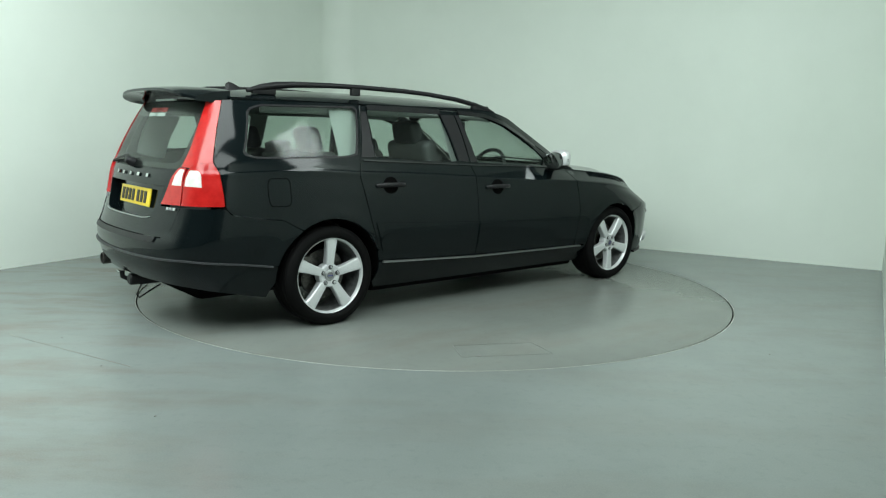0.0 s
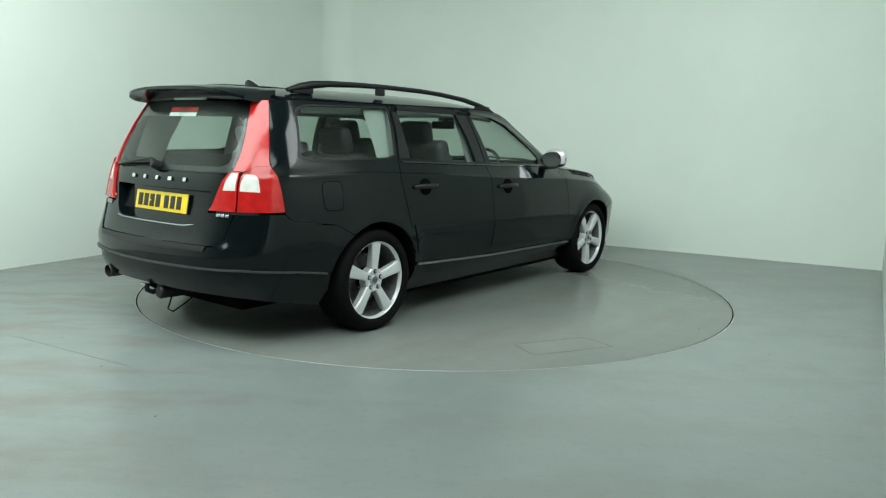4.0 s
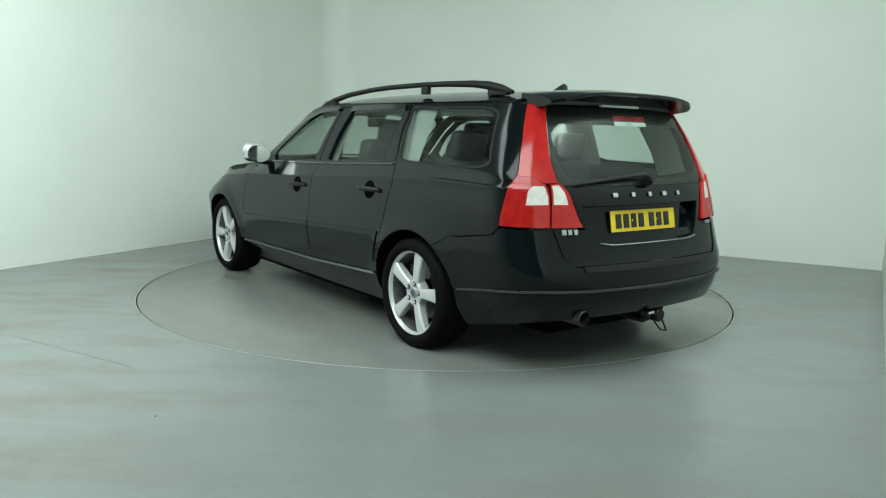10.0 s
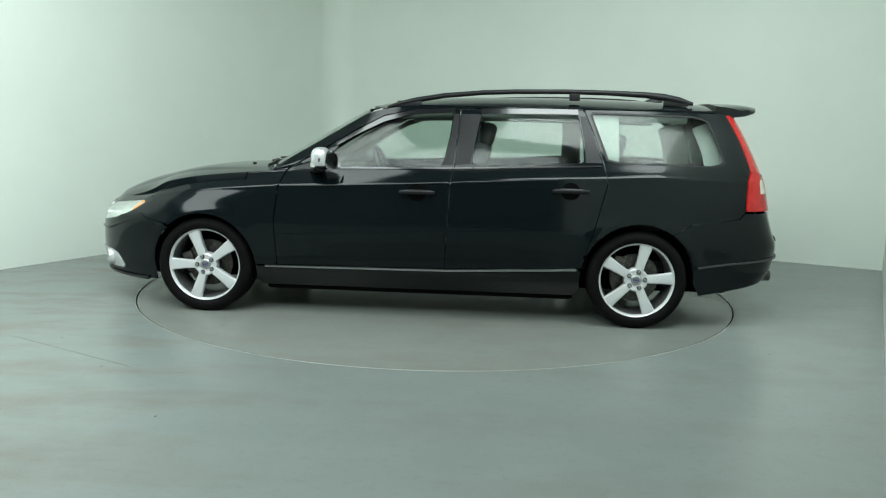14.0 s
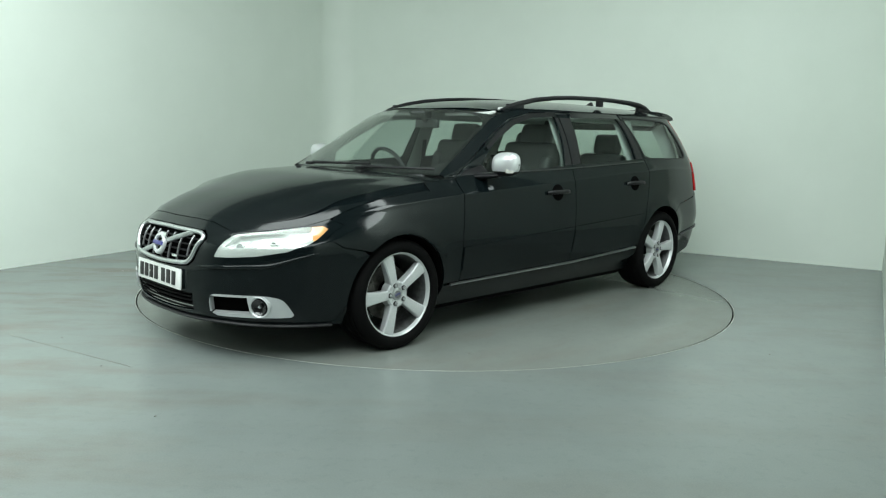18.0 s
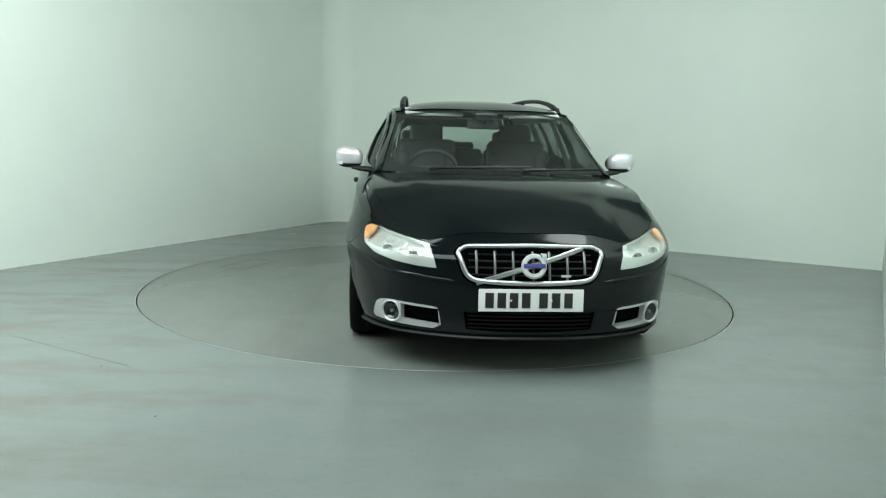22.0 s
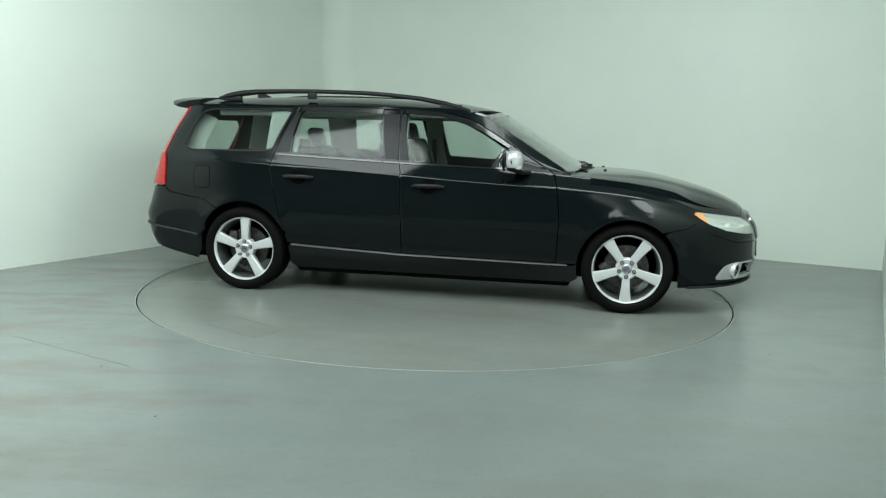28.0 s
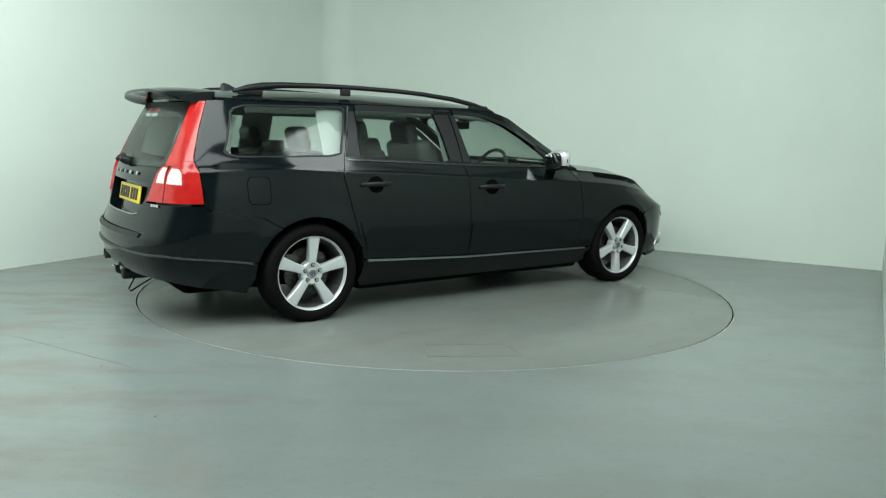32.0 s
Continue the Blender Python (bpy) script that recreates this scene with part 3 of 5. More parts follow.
    # roof edge and windscreen pillar
    cut("side_frame", join(aw((-1.040, 7.99), (-.3, 7.99), (.2, 7.99), (.55, 7.99), (.968, 7.97)), aw((.968, 6.08), (.925, 6.06)), sv([(.882, .948), (.806, .999), (.695, 1.062), (.579, 1.134), (.432, 1.225), (.255, 1.318), (.05, 1.363), (-.2, 1.374), (-.6, 1.379), (-1.03, 1.381)])), car,
        label="dark grey roof edge and windscreen pillar", **KIN, **one)
    # sill
    cut("sill", join(sv([(1.05, .316), (.926, .318), (.918, .329), (-.184, .341), (-1.03, .372)]), arch(*RA, 7, -14), aw((-1.020, 0.02), (1.03, .02)), arch(*FA, 196, 177)), car, label="dark grey painted sill", inner=DARK, **one)
    cut("sill_strip", join(sv([(1.0, .325), (.8, .327), (-.2, .339), (-.9, .369), (-1.02, .377)]), sv([(-1.025, .364), (-.9, .357), (-.2, .329), (.8, .3185), (1.0, .317)])), car, DULL, "dull bright strip along the sill", lift=.012, thick=.014, **one)
    cut("door_moulding", join(sv([(.919, .539), (.35, .564), (-.178, .589)]), sv([(-.178, .41), (.912, .395)])), door, lift=.007, thick=.009, **one)
    cut("door_moulding", join(sv([(-.193, .590), (-.75, .613), (-1.09, .629)]), sv([(-1.03, .44), (-.193, .412)])), door2, lift=.007, thick=.009, **one)
    cut("window_strip", join(sv([(.66, .970), (-.13, .990), (-.34, .998)]), sv([(-.34, .988), (-.13, .980), (.66, .960)])), door, GLOSS, lift=.006, thick=.012, **one)
    cut("window_strip", join(sv([(-.35, .998), (-.7, 1.012), (-1.15, 1.030)]), sv([(-1.15, 1.020), (-.7, 1.002), (-.35, .988)])), door2, GLOSS, lift=.006, thick=.012, **one)
    # rear lamps
    lamp = cut("rear_lamp", aw((-2.289, 7.93), (-2.190, 7.93), (-2.205, 6.98), (-2.199, 5.98), (-2.192, 5.79), (-2.266, 5.74), (-2.300, 5.40), (-2.335, 5.44), (-2.327, 5.99), (-2.318, 6.34), (-2.305, 7.2)), car, RED, "tall red and clear rear lamp", lift=.004, thick=.012, inner=DARK, step=.03, **one)
    clear = aw((-2.229, 4.50), (-2.237, 4.92), (-2.259, 5.19), (-2.293, 5.21), (-2.303, 4.84), (-2.305, 4.53), (-2.229, 4.50))[:-1]
    cut("lamp_body", aw((-2.192, 5.75), (-2.264, 5.70), (-2.296, 5.34), (-2.306, 5.0), (-2.309, 4.6), (-2.309, 3.86), (-2.100, 3.86), (-2.118, 4.4), (-2.130, 4.75), (-2.150, 5.10), (-2.170, 5.45)), lamp, RED, lift=.012, thick=.018, step=.03, inner=DARK, holes=[clear], **one)
    cut("clear_lens", clear, lamp, WHITE_LENS, "clear reversing lens", lift=.011, thick=.02, step=.03, **one)
    clear = aw((-2.319, 4.54), (-2.319, 4.95), (-2.316, 5.24), (-2.334, 5.28), (-2.348, 4.9), (-2.354, 4.54), (-2.319, 4.54))[:-1]
    cut("lamp_body", aw((-2.313, 5.34), (-2.338, 5.38), (-2.358, 4.85), (-2.377, 4.03), (-2.383, 3.86), (-2.315, 3.86), (-2.315, 4.6)), lamp, RED, lift=.010, thick=.018, step=.03, inner=DARK, holes=[clear], **one)
    cut("clear_lens", clear, lamp, WHITE_LENS, "clear reversing lens", lift=.009, thick=.02, step=.03, **one)
    # small panel joint behind the bonnet, plate that carries the mirror, deflectors over the door windows
    cut("wing_joint", aw((1.144, 5.40), (1.144, 6.0), (1.136, 6.0), (1.136, 5.40)), car, DARK, lift=.0015, thick=.002, **one)
    cut("mirror_plate", sv([(.595, .975), (.645, 1.020), (.800, .978), (.842, .952), (.70, .962), (.595, .968)], .05), door, TRIM, "black plate at the window corner", lift=.003, thick=.006, **one)
    cut("wind_deflector", join(sv([(-.215, 1.366), (.05, 1.352), (.25, 1.302), (.427, 1.208), (.56, 1.122)]), sv([(.548, 1.108), (.415, 1.184), (.245, 1.270), (.05, 1.322), (-.21, 1.336)])), door, GLOSS, "dark smoked deflector over the window", lift=.014, thick=.004, **one)
    cut("wind_deflector", join(sv([(-.385, 1.366), (-.7, 1.372), (-1.005, 1.372)]), sv([(-1.01, 1.340), (-.7, 1.338), (-.385, 1.332)])), door2, GLOSS, "dark smoked deflector over the window", lift=.014, thick=.004, **one)

both = dict(sides=(1, -1))
HEAD = np.array([(2.222, 2.63), (2.212, 3.2), (2.190, 4.25), (2.150, 5.06), (2.06, 5.24), (1.95, 5.28), (1.86, 5.16), (1.80, 4.86), (1.782, 4.52), (1.806, 4.18), (1.87, 3.42), (1.945, 2.96), (2.055, 2.76), (2.155, 2.66)])
LIP = [(2.45, 5.84), (2.35, 5.82), (2.262, 5.72), (2.19, 5.50), (2.146, 5.26), (2.06, 5.34), (1.95, 5.37), (1.86, 5.27), (1.768, 5.18)]
GRILLE = [(2.45, 5.42), (2.365, 5.37), (2.275, 5.28), (2.258, 5.05), (2.258, 4.6), (2.288, 2.75), (2.300, 2.42), (2.322, 2.25), (2.40, 2.17), (2.45, 2.16)]
FOG = chaikin([(2.228, .55), (2.223, 1.30), (2.209, 1.40), (2.10, 1.42), (2.007, 1.42), (1.945, 1.30), (1.918, 1.02), (1.892, .56), (1.965, .54), (2.1, .54)], 1)
LOW = [(2.45, 1.33), (2.30, 1.29), (2.305, .6), (2.40, .53), (2.45, .51)]
front = join(aw(*[(a, w - .03) for a, w in LIP]), aw((1.761, 5.04), (1.716, 4.5), (1.769, 4.15), (1.798, 3.74), (1.724, 3.08), (1.625, 2.87)), arch(*FA, 46, -8), aw((1.70, .1), (1.9, .16), (2.2, .24), (2.45, .26)))
half = lambda p: np.array([v for v in dense(p, .03, False, (1, .16))])
bumper = cut("front_bumper", join(front, half(LOW[::-1]), half(GRILLE[::-1])), car, label="dark grey front bumper and nose panel", inner=DARK, step=.035, holes=[HEAD, FOG], **both)
bonnet = cut("bonnet", np.array([(x, y) for x, y in join(
    np.array([(1.165 - .17 * (y / .77) ** 2, y) for y in np.linspace(-.77, .77, 30)]),
    (lambda e: np.vstack([e[:, :2], (e[:, :2] * (1, -1))[::-1][1:]]))(body(np.linspace(1.0, 2.45, 120), 6.0) * (1.001, 1.004, 1)))]),
    car, label="dark grey bonnet with soft creases", surface=bonnet_map, scale=(1, 1), step=.05, inner=DARK)
EDGE = [(1.143, 5.48), (1.3, 5.47), (1.5, 5.46), (1.62, 5.41), (1.70, 5.31)]
cut("bonnet_lip", join(aw((2.45, 6.0), (2.2, 6.0), (1.95, 6.0), (1.77, 6.0), (1.4, 6.0), (1.143, 6.0)), aw(*EDGE, *LIP[::-1])), bonnet, inner=DARK, step=.03, bend=to_bonnet, **both)
cut("roof", np.array([(x, y) for x, y in join(
    np.array([(.414 - .170 * (y / .65) ** 2, y) for y in np.linspace(-.645, .645, 24)]),
    np.array([(x, CANT_Y(x) * .99 * TAPER(x)) for x in np.linspace(.2, -1.9, 40)]),
    np.array([(-1.99 + .07 * (y / .58) ** 2, y) for y in np.linspace(.60, -.60, 20)]),
    np.array([(x, -CANT_Y(x) * .99 * TAPER(x)) for x in np.linspace(-1.9, .2, 40)]))]),
    car, label="dark grey roof", surface=roof_map, scale=(1, 1), step=.06, inner=LINING)
cut("windscreen", dense([(-.985, .010), (.985, .010), (.985, .997), (-.985, .997)], .05, True, (.7, .8)), car, SCREEN, "clear windscreen", surface=screen, scale=(.7, .8), step=.06, thick=.004)
NICHE = [(-2.500, 4.50), (-2.386, 4.50), (-2.394, 4.1), (-2.404, 3.71), (-2.416, 3.50), (-2.432, 3.43), (-2.500, 3.42)]
tail = join(aw((-2.500, 5.24), (-2.346, 5.26), (-2.364, 4.85), (-2.383, 4.03), (-2.390, 3.80), (-2.322, 3.80), (-2.330, 3.5), (-2.338, 3.10), (-2.356, 2.89), (-2.500, 2.90)), aw(*NICHE[::-1]))
tailgate = cut("tailgate", tail, car, label="dark grey tailgate with a number plate niche", lift=-.006, thick=.06, step=.035, **KIN, **both)
cut("plate_niche", aw(*NICHE), tailgate, lift=-.06, thick=.004, step=.035, **both)
cut("rear_window", aw((-2.500, 7.95), (-2.294, 7.94), (-2.310, 7.2), (-2.323, 6.34), (-2.332, 5.99), (-2.342, 5.31), (-2.500, 5.28)), tailgate, REAR, lift=-.004, thick=.004, **both)
rear = join(aw((-2.500, 2.84), (-2.358, 2.84), (-2.334, 3.10), (-2.326, 3.5), (-2.317, 3.79), (-2.092, 3.79), (-2.049, 3.59), (-1.803, 3.42), (-1.721, 3.39)), arch(*RA, 125, 165), aw((-1.749, 1.67), (-1.963, 1.88), (-2.256, 2.09), (-2.364, 2.06), (-2.500, 2.04)))
rear_bumper = cut("rear_bumper", rear, car, label="dark grey rear bumper", inner=DARK, step=.035, **both)
cut("bumper_skirt", join(aw((-2.500, 2.02), (-2.364, 2.04), (-2.256, 2.07), (-1.963, 1.86), (-1.755, 1.65)), arch(*RA, 167, 182), aw((-1.841, 0.24), (-2.265, 0.88), (-2.362, 0.95), (-2.500, 0.98))), rear_bumper, PAINT, "dark lower skirt of the rear bumper", lift=-.004, inner=DARK, step=.035, **both)


# ---- wheels ----
def wheel():
    """A silver five-spoke wheel, its outer face towards +y."""
    bm = bmesh.new()
    lathe(bm, [(.238, .050), (.243, .056), (.243, .066), (.237, .068), (.230, .062), (.225, .046), (.229, .046)], 64, True)
    rim = part("wheel", bm, SILVER, None, "silver five-spoke alloy wheel")
    part("barrel", lathe(bmesh.new(), [(.226, .045), (.221, .03), (.214, -.02), (.212, -.12), (.222, -.15), (.243, -.155), (.243, -.14), (.226, -.10), (.228, .045)], 64, True), BARREL, rim, "inner barrel of the wheel, its shade painted dark grey")
    for k in range(5):
        bm = bmesh.new()
        rows = []
        for r, half, face, back in ((.035, .028, .052, .0), (.07, .027, .056, .0), (.12, .029, .060, .010), (.17, .034, .062, .016), (.21, .039, .062, .02), (.234, .043, .060, .02)):
            rows.append([bm.verts.new(v) for v in ((-half * .82, face - .001, r), (-half, face - .008, r), (-half * .9, back, r), (half * .9, back, r), (half, face - .008, r), (half * .82, face - .001, r), (0, face + .002, r))])
        for a, b in zip(rows, rows[1:]):
            for i in range(7):
                bm.faces.new((a[i], a[(i + 1) % 7], b[(i + 1) % 7], b[i]))
        bm.faces.new(rows[0]), bm.faces.new(rows[-1])
        bmesh.ops.recalc_face_normals(bm, faces=bm.faces[:])
        bmesh.ops.rotate(bm, verts=bm.verts, matrix=Matrix.Rotation(2 * math.pi * k / 5, 3, "Y"))
        part("spoke", bm, SILVER, rim)
    part("hub", lathe(bmesh.new(), [(0, .03), (.062, .03), (.066, .0), (.078, .0), (.075, .048), (.066, .055), (.04, .05), (.034, .047)], 40), SILVER, rim)
    cap = part("centre_cap", lathe(bmesh.new(), [(.034, .04), (.034, .052), (.030, .055), (0, .056)], 24), SATIN, rim, "dark centre cap with a blue bar")
    part("cap_bar", box(bmesh.new(), (0, .057, 0), (.036, .003, .007), .001), BLUE, cap)
    part("cap_disc", lathe(bmesh.new(), [(0, .0572), (.022, .0570), (.022, .054)], 20), GRAPHITE, cap)
    for k in range(5):
        a = 2 * math.pi * k / 5
        bm = bmesh.new()
        lathe(bm, [(0, .066), (.007, .066), (.0095, .062), (.010, .056)], 12)
        bmesh.ops.translate(bm, verts=bm.verts, vec=(.054 * math.sin(a), 0, .054 * math.cos(a)))
        bolt = part("wheel_bolt", bm, SATIN, rim)
        # black disc stands for the shade in the hole round the bolt
        bm = lathe(bmesh.new(), [(0, .0605), (.013, .0605), (.0145, .055)], 14)
        bmesh.ops.translate(bm, verts=bm.verts, vec=(.054 * math.sin(a), 0, .054 * math.cos(a)))
        part("bolt_hole_shade", bm, INK, bolt)
    part("tyre", lathe(bmesh.new(), [(.236, .064), (.246, .078), (.262, .086), (.285, .084), (.303, .070), (.311, .058), (.312, .04), (.308, .038), (.308, .032), (.312, .03), (.312, .002), (.308, 0), (.308, -.006), (.312, -.008), (.312, -.05), (.308, -.052), (.308, -.058), (.312, -.06), (.312, -.12), (.302, -.15), (.262, -.165), (.236, -.15)], 72), RUBBER, rim, "black low-profile tyre")
    part("brake_disc", lathe(bmesh.new(), [(.07, -.035), (.155, -.035), (.155, -.058), (.07, -.058)], 48, True), STEEL, rim)
    bm = bmesh.new()
    box(bm, (.125, -.04, .05), (.07, .06, .13), .012)
    part("brake_caliper", bm, STEEL, rim)
    return rim


first = wheel()
first.parent = car
HUB = .826
spots = [(1.408, 1, 19), (-1.408, 1, -13), (1.408, -1, 36), (-1.408, -1, -3)]
for i, (x, s, turn) in enumerate(spots):
    m = pose(x, s * HUB, .312, 0, 0, 0 if s > 0 else 180) @ pose(0, 0, 0, 0, turn, 0)
    if i:
        w = copy_thing(first, m)
        w.parent = car
    else:
        first.matrix_basis = m

def body_y(x, z):
    p = sv([(x, max(z, .19)), (x + .001, max(z, .19))], .1)[0]
    return body(p[0], p[1])[..., 1]


for x, r in (RA, FA):
    for s in (1, -1):
        bm = bmesh.new()
        n = 24
        a = [(x + (r - .004) * math.cos(math.pi * (k / n * 1.08 - .04)), .312 + (r - .004) * math.sin(math.pi * (k / n * 1.08 - .04))) for k in range(n + 1)]
        rows = [[bm.verts.new((px, s * (float(body_y(px, pz)) - .008 if y > .6 else y), pz)) for px, pz in a] for y in (.868, .5)]
        for i in range(n):
            bm.faces.new((rows[0][i], rows[0][i + 1], rows[1][i + 1], rows[1][i]))
        bm.faces.new(rows[1])
        part("wheel_arch_liner", bm, DARK, car)
bm = bmesh.new()
box(bm, (0, 0, .235), (2.05, 1.56, .18), .03)
box(bm, (0, 0, .25), (4.2, .98, .17), .04)
part("underbody", bm, DARK, car, "black underbody")


# ---- fittings outside ----
def on_body(view, u, z, lift=0.0, side=1):
    """A place on the body at (x, z) in side view, or at (y, z) in front or rear view, lifted off along the normal."""
    w = np.interp(z, (.18, .31, .45, .60, .8, .92, 1.0, 1.18, 1.38), range(9))
    if view == "side":
        p = solve(body, lambda q: q[:, [0, 2]], np.array([[u, z]]), np.array([[u, w]]))[0]
    else:
        e = 2.45 if view == "front" else -2.5
        grid = np.linspace(1.75, 2.449, 60) if e > 0 else np.linspace(-1.9, -2.499, 60)
        a = grid[np.argmin(np.abs(body(grid, np.full(60, w))[:, 1] - abs(u)))]
        p = solve(body, lambda q: q[:, [1, 2]], np.array([[max(abs(u), .006), z]]), np.array([[a, w]]))[0]
        side = 1 if u >= 0 else -1
    return at_map(p[0], p[1], lift, side)


def at_map(a, w, lift=0.0, side=1):
    h, a = 1e-3, min(max(a, -2.4985), 2.4485)
    c, p, q, r, t = body(np.array([a, a + h, a - h, a, a]), np.array([w, w, w, w + h, w - h]))
    n = np.cross(p - q, r - t)
    n = n / np.linalg.norm(n)
    n = n * np.sign(np.dot(n * (.35, 1, 1), c - (0, 0, .6)))
    v = (c + n * lift) * (1, side, 1)
    return Vector(v), Vector(n * (1, side, 1))


def facing(place, normal, up=(0, 0, 1)):
    """A pose at place whose y axis points along normal, z as upright as can be."""
    y = Vector(normal).normalized()
    x = y.cross(Vector(up)).normalized()
    z = x.cross(y)
    m = Matrix((x, y, z)).transposed().to_4x4()
    return Matrix.Translation(place) @ m


def disc(r, depth, sides=24, round_=.3):
    return lathe(bmesh.new(), [(0, depth), (r * (1 - round_), depth), (r * .97, depth * .75), (r, 0)], sides)


def set_on(ob, m):
    ob.matrix_basis = m
    return ob


for s in (1, -1):
    # roof rails
    rail = [(.245, .588, 1.372), (.16, .586, 1.398), (.05, .582, 1.424), (-.13, .573, 1.456), (-.38, .558, 1.481), (-.6, .547, 1.493), (-.95, .530, 1.500), (-1.2, .522, 1.498), (-1.45, .515, 1.490), (-1.58, .512, 1.477), (-1.68, .510, 1.459), (-1.77, .508, 1.437)]
    bm = tube(bmesh.new(), [(x, s * y, z) for x, y, z in rail], [.010, .016, .018, .017, .016, .016, .016, .017, .020, .024, .022, .012], 12, True, (1.25, 1.0))
    part("roof_rail", bm, TRIM, car, "matt black raised roof rail")
    for place, size in (((-.995, s * .528, 1.468), (.07, .03, .055)), ((.10, s * .584, 1.392), (.16, .035, .05)), ((-1.66, s * .51, 1.44), (.16, .035, .04))):
        part("rail_foot", box(bmesh.new(), place, size, .008), TRIM, car)
    # door mirrors: silver cap, black foot, glass, repeater lens
    bm = bmesh.new()
    bmesh.ops.create_uvsphere(bm, u_segments=36, v_segments=20, radius=1)
    for v in bm.verts:
        x, y, z = v.co
        f = lambda q, e: math.copysign(abs(q) ** e, q)
        v.co = Vector((.606 + f(x, .8) * (.066 if x > 0 else .055) * (1 - .12 * y), s * (.962 + f(y, .7) * .094), 1.030 + f(z, .75) * .074 + .006 * y))
    whole = bm.copy()
    bmesh.ops.bisect_plane(bm, geom=bm.verts[:] + bm.edges[:] + bm.faces[:], plane_co=(.6, 0, .988), plane_no=(0, 0, 1), clear_inner=True)
    bmesh.ops.bisect_plane(bm, geom=bm.verts[:] + bm.edges[:] + bm.faces[:], plane_co=(.57, 0, 1), plane_no=(1, 0, .1), clear_inner=True)
    bmesh.ops.scale(whole, vec=(.97, 1, .985), verts=whole.verts, space=Matrix.Translation((-.60, -s * .945, -1.015)))
    bmesh.ops.bisect_plane(whole, geom=whole.verts[:] + whole.edges[:] + whole.faces[:], plane_co=(.548, 0, 1), plane_no=(1, 0, 0), clear_inner=True)
    mirror = part("door_mirror", whole, TRIM, car, "door mirror with a silver cap on a black foot")
    part("mirror_cap", bm, CAP, mirror, "silver mirror cap")
    bm = disc(.062, .006, 32)
    for v in bm.verts:
        v.co.x *= 1.35
    set_on(part("mirror_glass", bm, MIRROR, mirror), facing((.547, s * .955, 1.02), (-1, s * .3, .04)))
    part("mirror_foot", tube(bmesh.new(), [(.63, s * .93, .962), (.655, s * .87, .955), (.67, s * .815, .950), (.675, s * .78, .946)], [.026, .03, .034, .036], 14, True, (1.5, .6)), TRIM, mirror)
    bm = box(bmesh.new(), (0, 0, 0), (.05, .012, .026), .006)
    set_on(part("repeater_lens", bm, WHITE_LENS, mirror, "clear repeater lens"), facing((.648, s * 1.022, .992), (.75, s * .7, 0)))
    # door handles
    for x, z in ((.004, .832), (-.965, .866)):
        p, n = on_body("side", x, z, 0, s)
        t = np.linspace(0, 2 * math.pi, 28, endpoint=False)
        # flat dark oval stands for the shade in the hollow behind the handle
        cup = cut("cup_shade", sv(np.stack([x + .060 * np.cos(t), z + .054 * np.sin(t)], -1), .2), car, DARK, lift=.0015, thick=.002, sides=(s,), step=.02)
        bm = bmesh.new()
        tube(bm, [(-.113, .004, 0), (-.10, .022, 0), (-.06, .032, .001), (0, .034, .001), (.06, .032, .001), (.10, .022, 0), (.113, .004, 0)], [.010, .013, .015, .015, .015, .013, .010], 10, True, (.7, 1.0), (0, 0, 1))
        set_on(part("door_handle", bm, TRIM, car, "black door handle over a dark oval painted for its shaded cup"), facing(p, n))
# fuel flap
flap = lambda g: chaikin(sv([(-1.815 - g, .92 + g), (-1.682 + g, .92 + g), (-1.682 + g, .762 - g), (-1.815 - g, .762 - g)], .09), 2)
cut("flap_joint", flap(.004), car, DARK, lift=.0008, thick=.001, sides=(-1,))
cut("fuel_flap", flap(0), car, lift=.0022, thick=.0015, sides=(-1,))

# rear spoiler
bm = bmesh.new()
top, low = [], []
for i in range(25):
    u = -1 + i / 12
    row, row2 = [], []
    for j in range(9):
        q = j / 8
        x = -1.905 - (.318 - .02 * u * u - .09 * abs(u) ** 9) * q
        z = 1.452 - .006 * q - (.026 + .030 * q) * abs(u) ** 3.5 + .006 * math.sin(math.pi * q) - .006 * q ** 8
        h = .016 + .058 * (1 - q) ** .7 * q ** .25 + .03 * abs(u) ** 5 * (1 - q)
        row.append(bm.verts.new((x, .565 * u * (1 - .02 * q), z)))
        row2.append(bm.verts.new((x, .565 * u * (1 - .02 * q), z - h)))
    top.append(row), low.append(row2)
for i in range(24):
    for j in range(8):
        bm.faces.new((top[i][j], top[i][j + 1], top[i + 1][j + 1], top[i + 1][j]))
        bm.faces.new((low[i][j], low[i + 1][j], low[i + 1][j + 1], low[i][j + 1]))
    bm.faces.new((top[i][8], low[i][8], low[i + 1][8], top[i + 1][8]))
    bm.faces.new((top[i][0], top[i + 1][0], low[i + 1][0], low[i][0]))
for i in (0, 24):
    for j in range(8):
        bm.faces.new((top[i][j], low[i][j], low[i][j + 1], top[i][j + 1]))
bmesh.ops.recalc_face_normals(bm, faces=bm.faces[:])
spoiler = part("roof_spoiler", bm, PAINT, tailgate, "dark grey roof spoiler above the rear window")
bm = bmesh.new()
box(bm, (-1.975, 0, 1.385), (.10, 1.06, .05), .012)
part("spoiler_base", bm, PAINT, spoiler)
bm = bmesh.new()
box(bm, (-2.075, 0, 1.374), (.02, .30, .012), .003)
part("brake_light", bm, PALE_STICKER, spoiler, "pale high brake light strip")
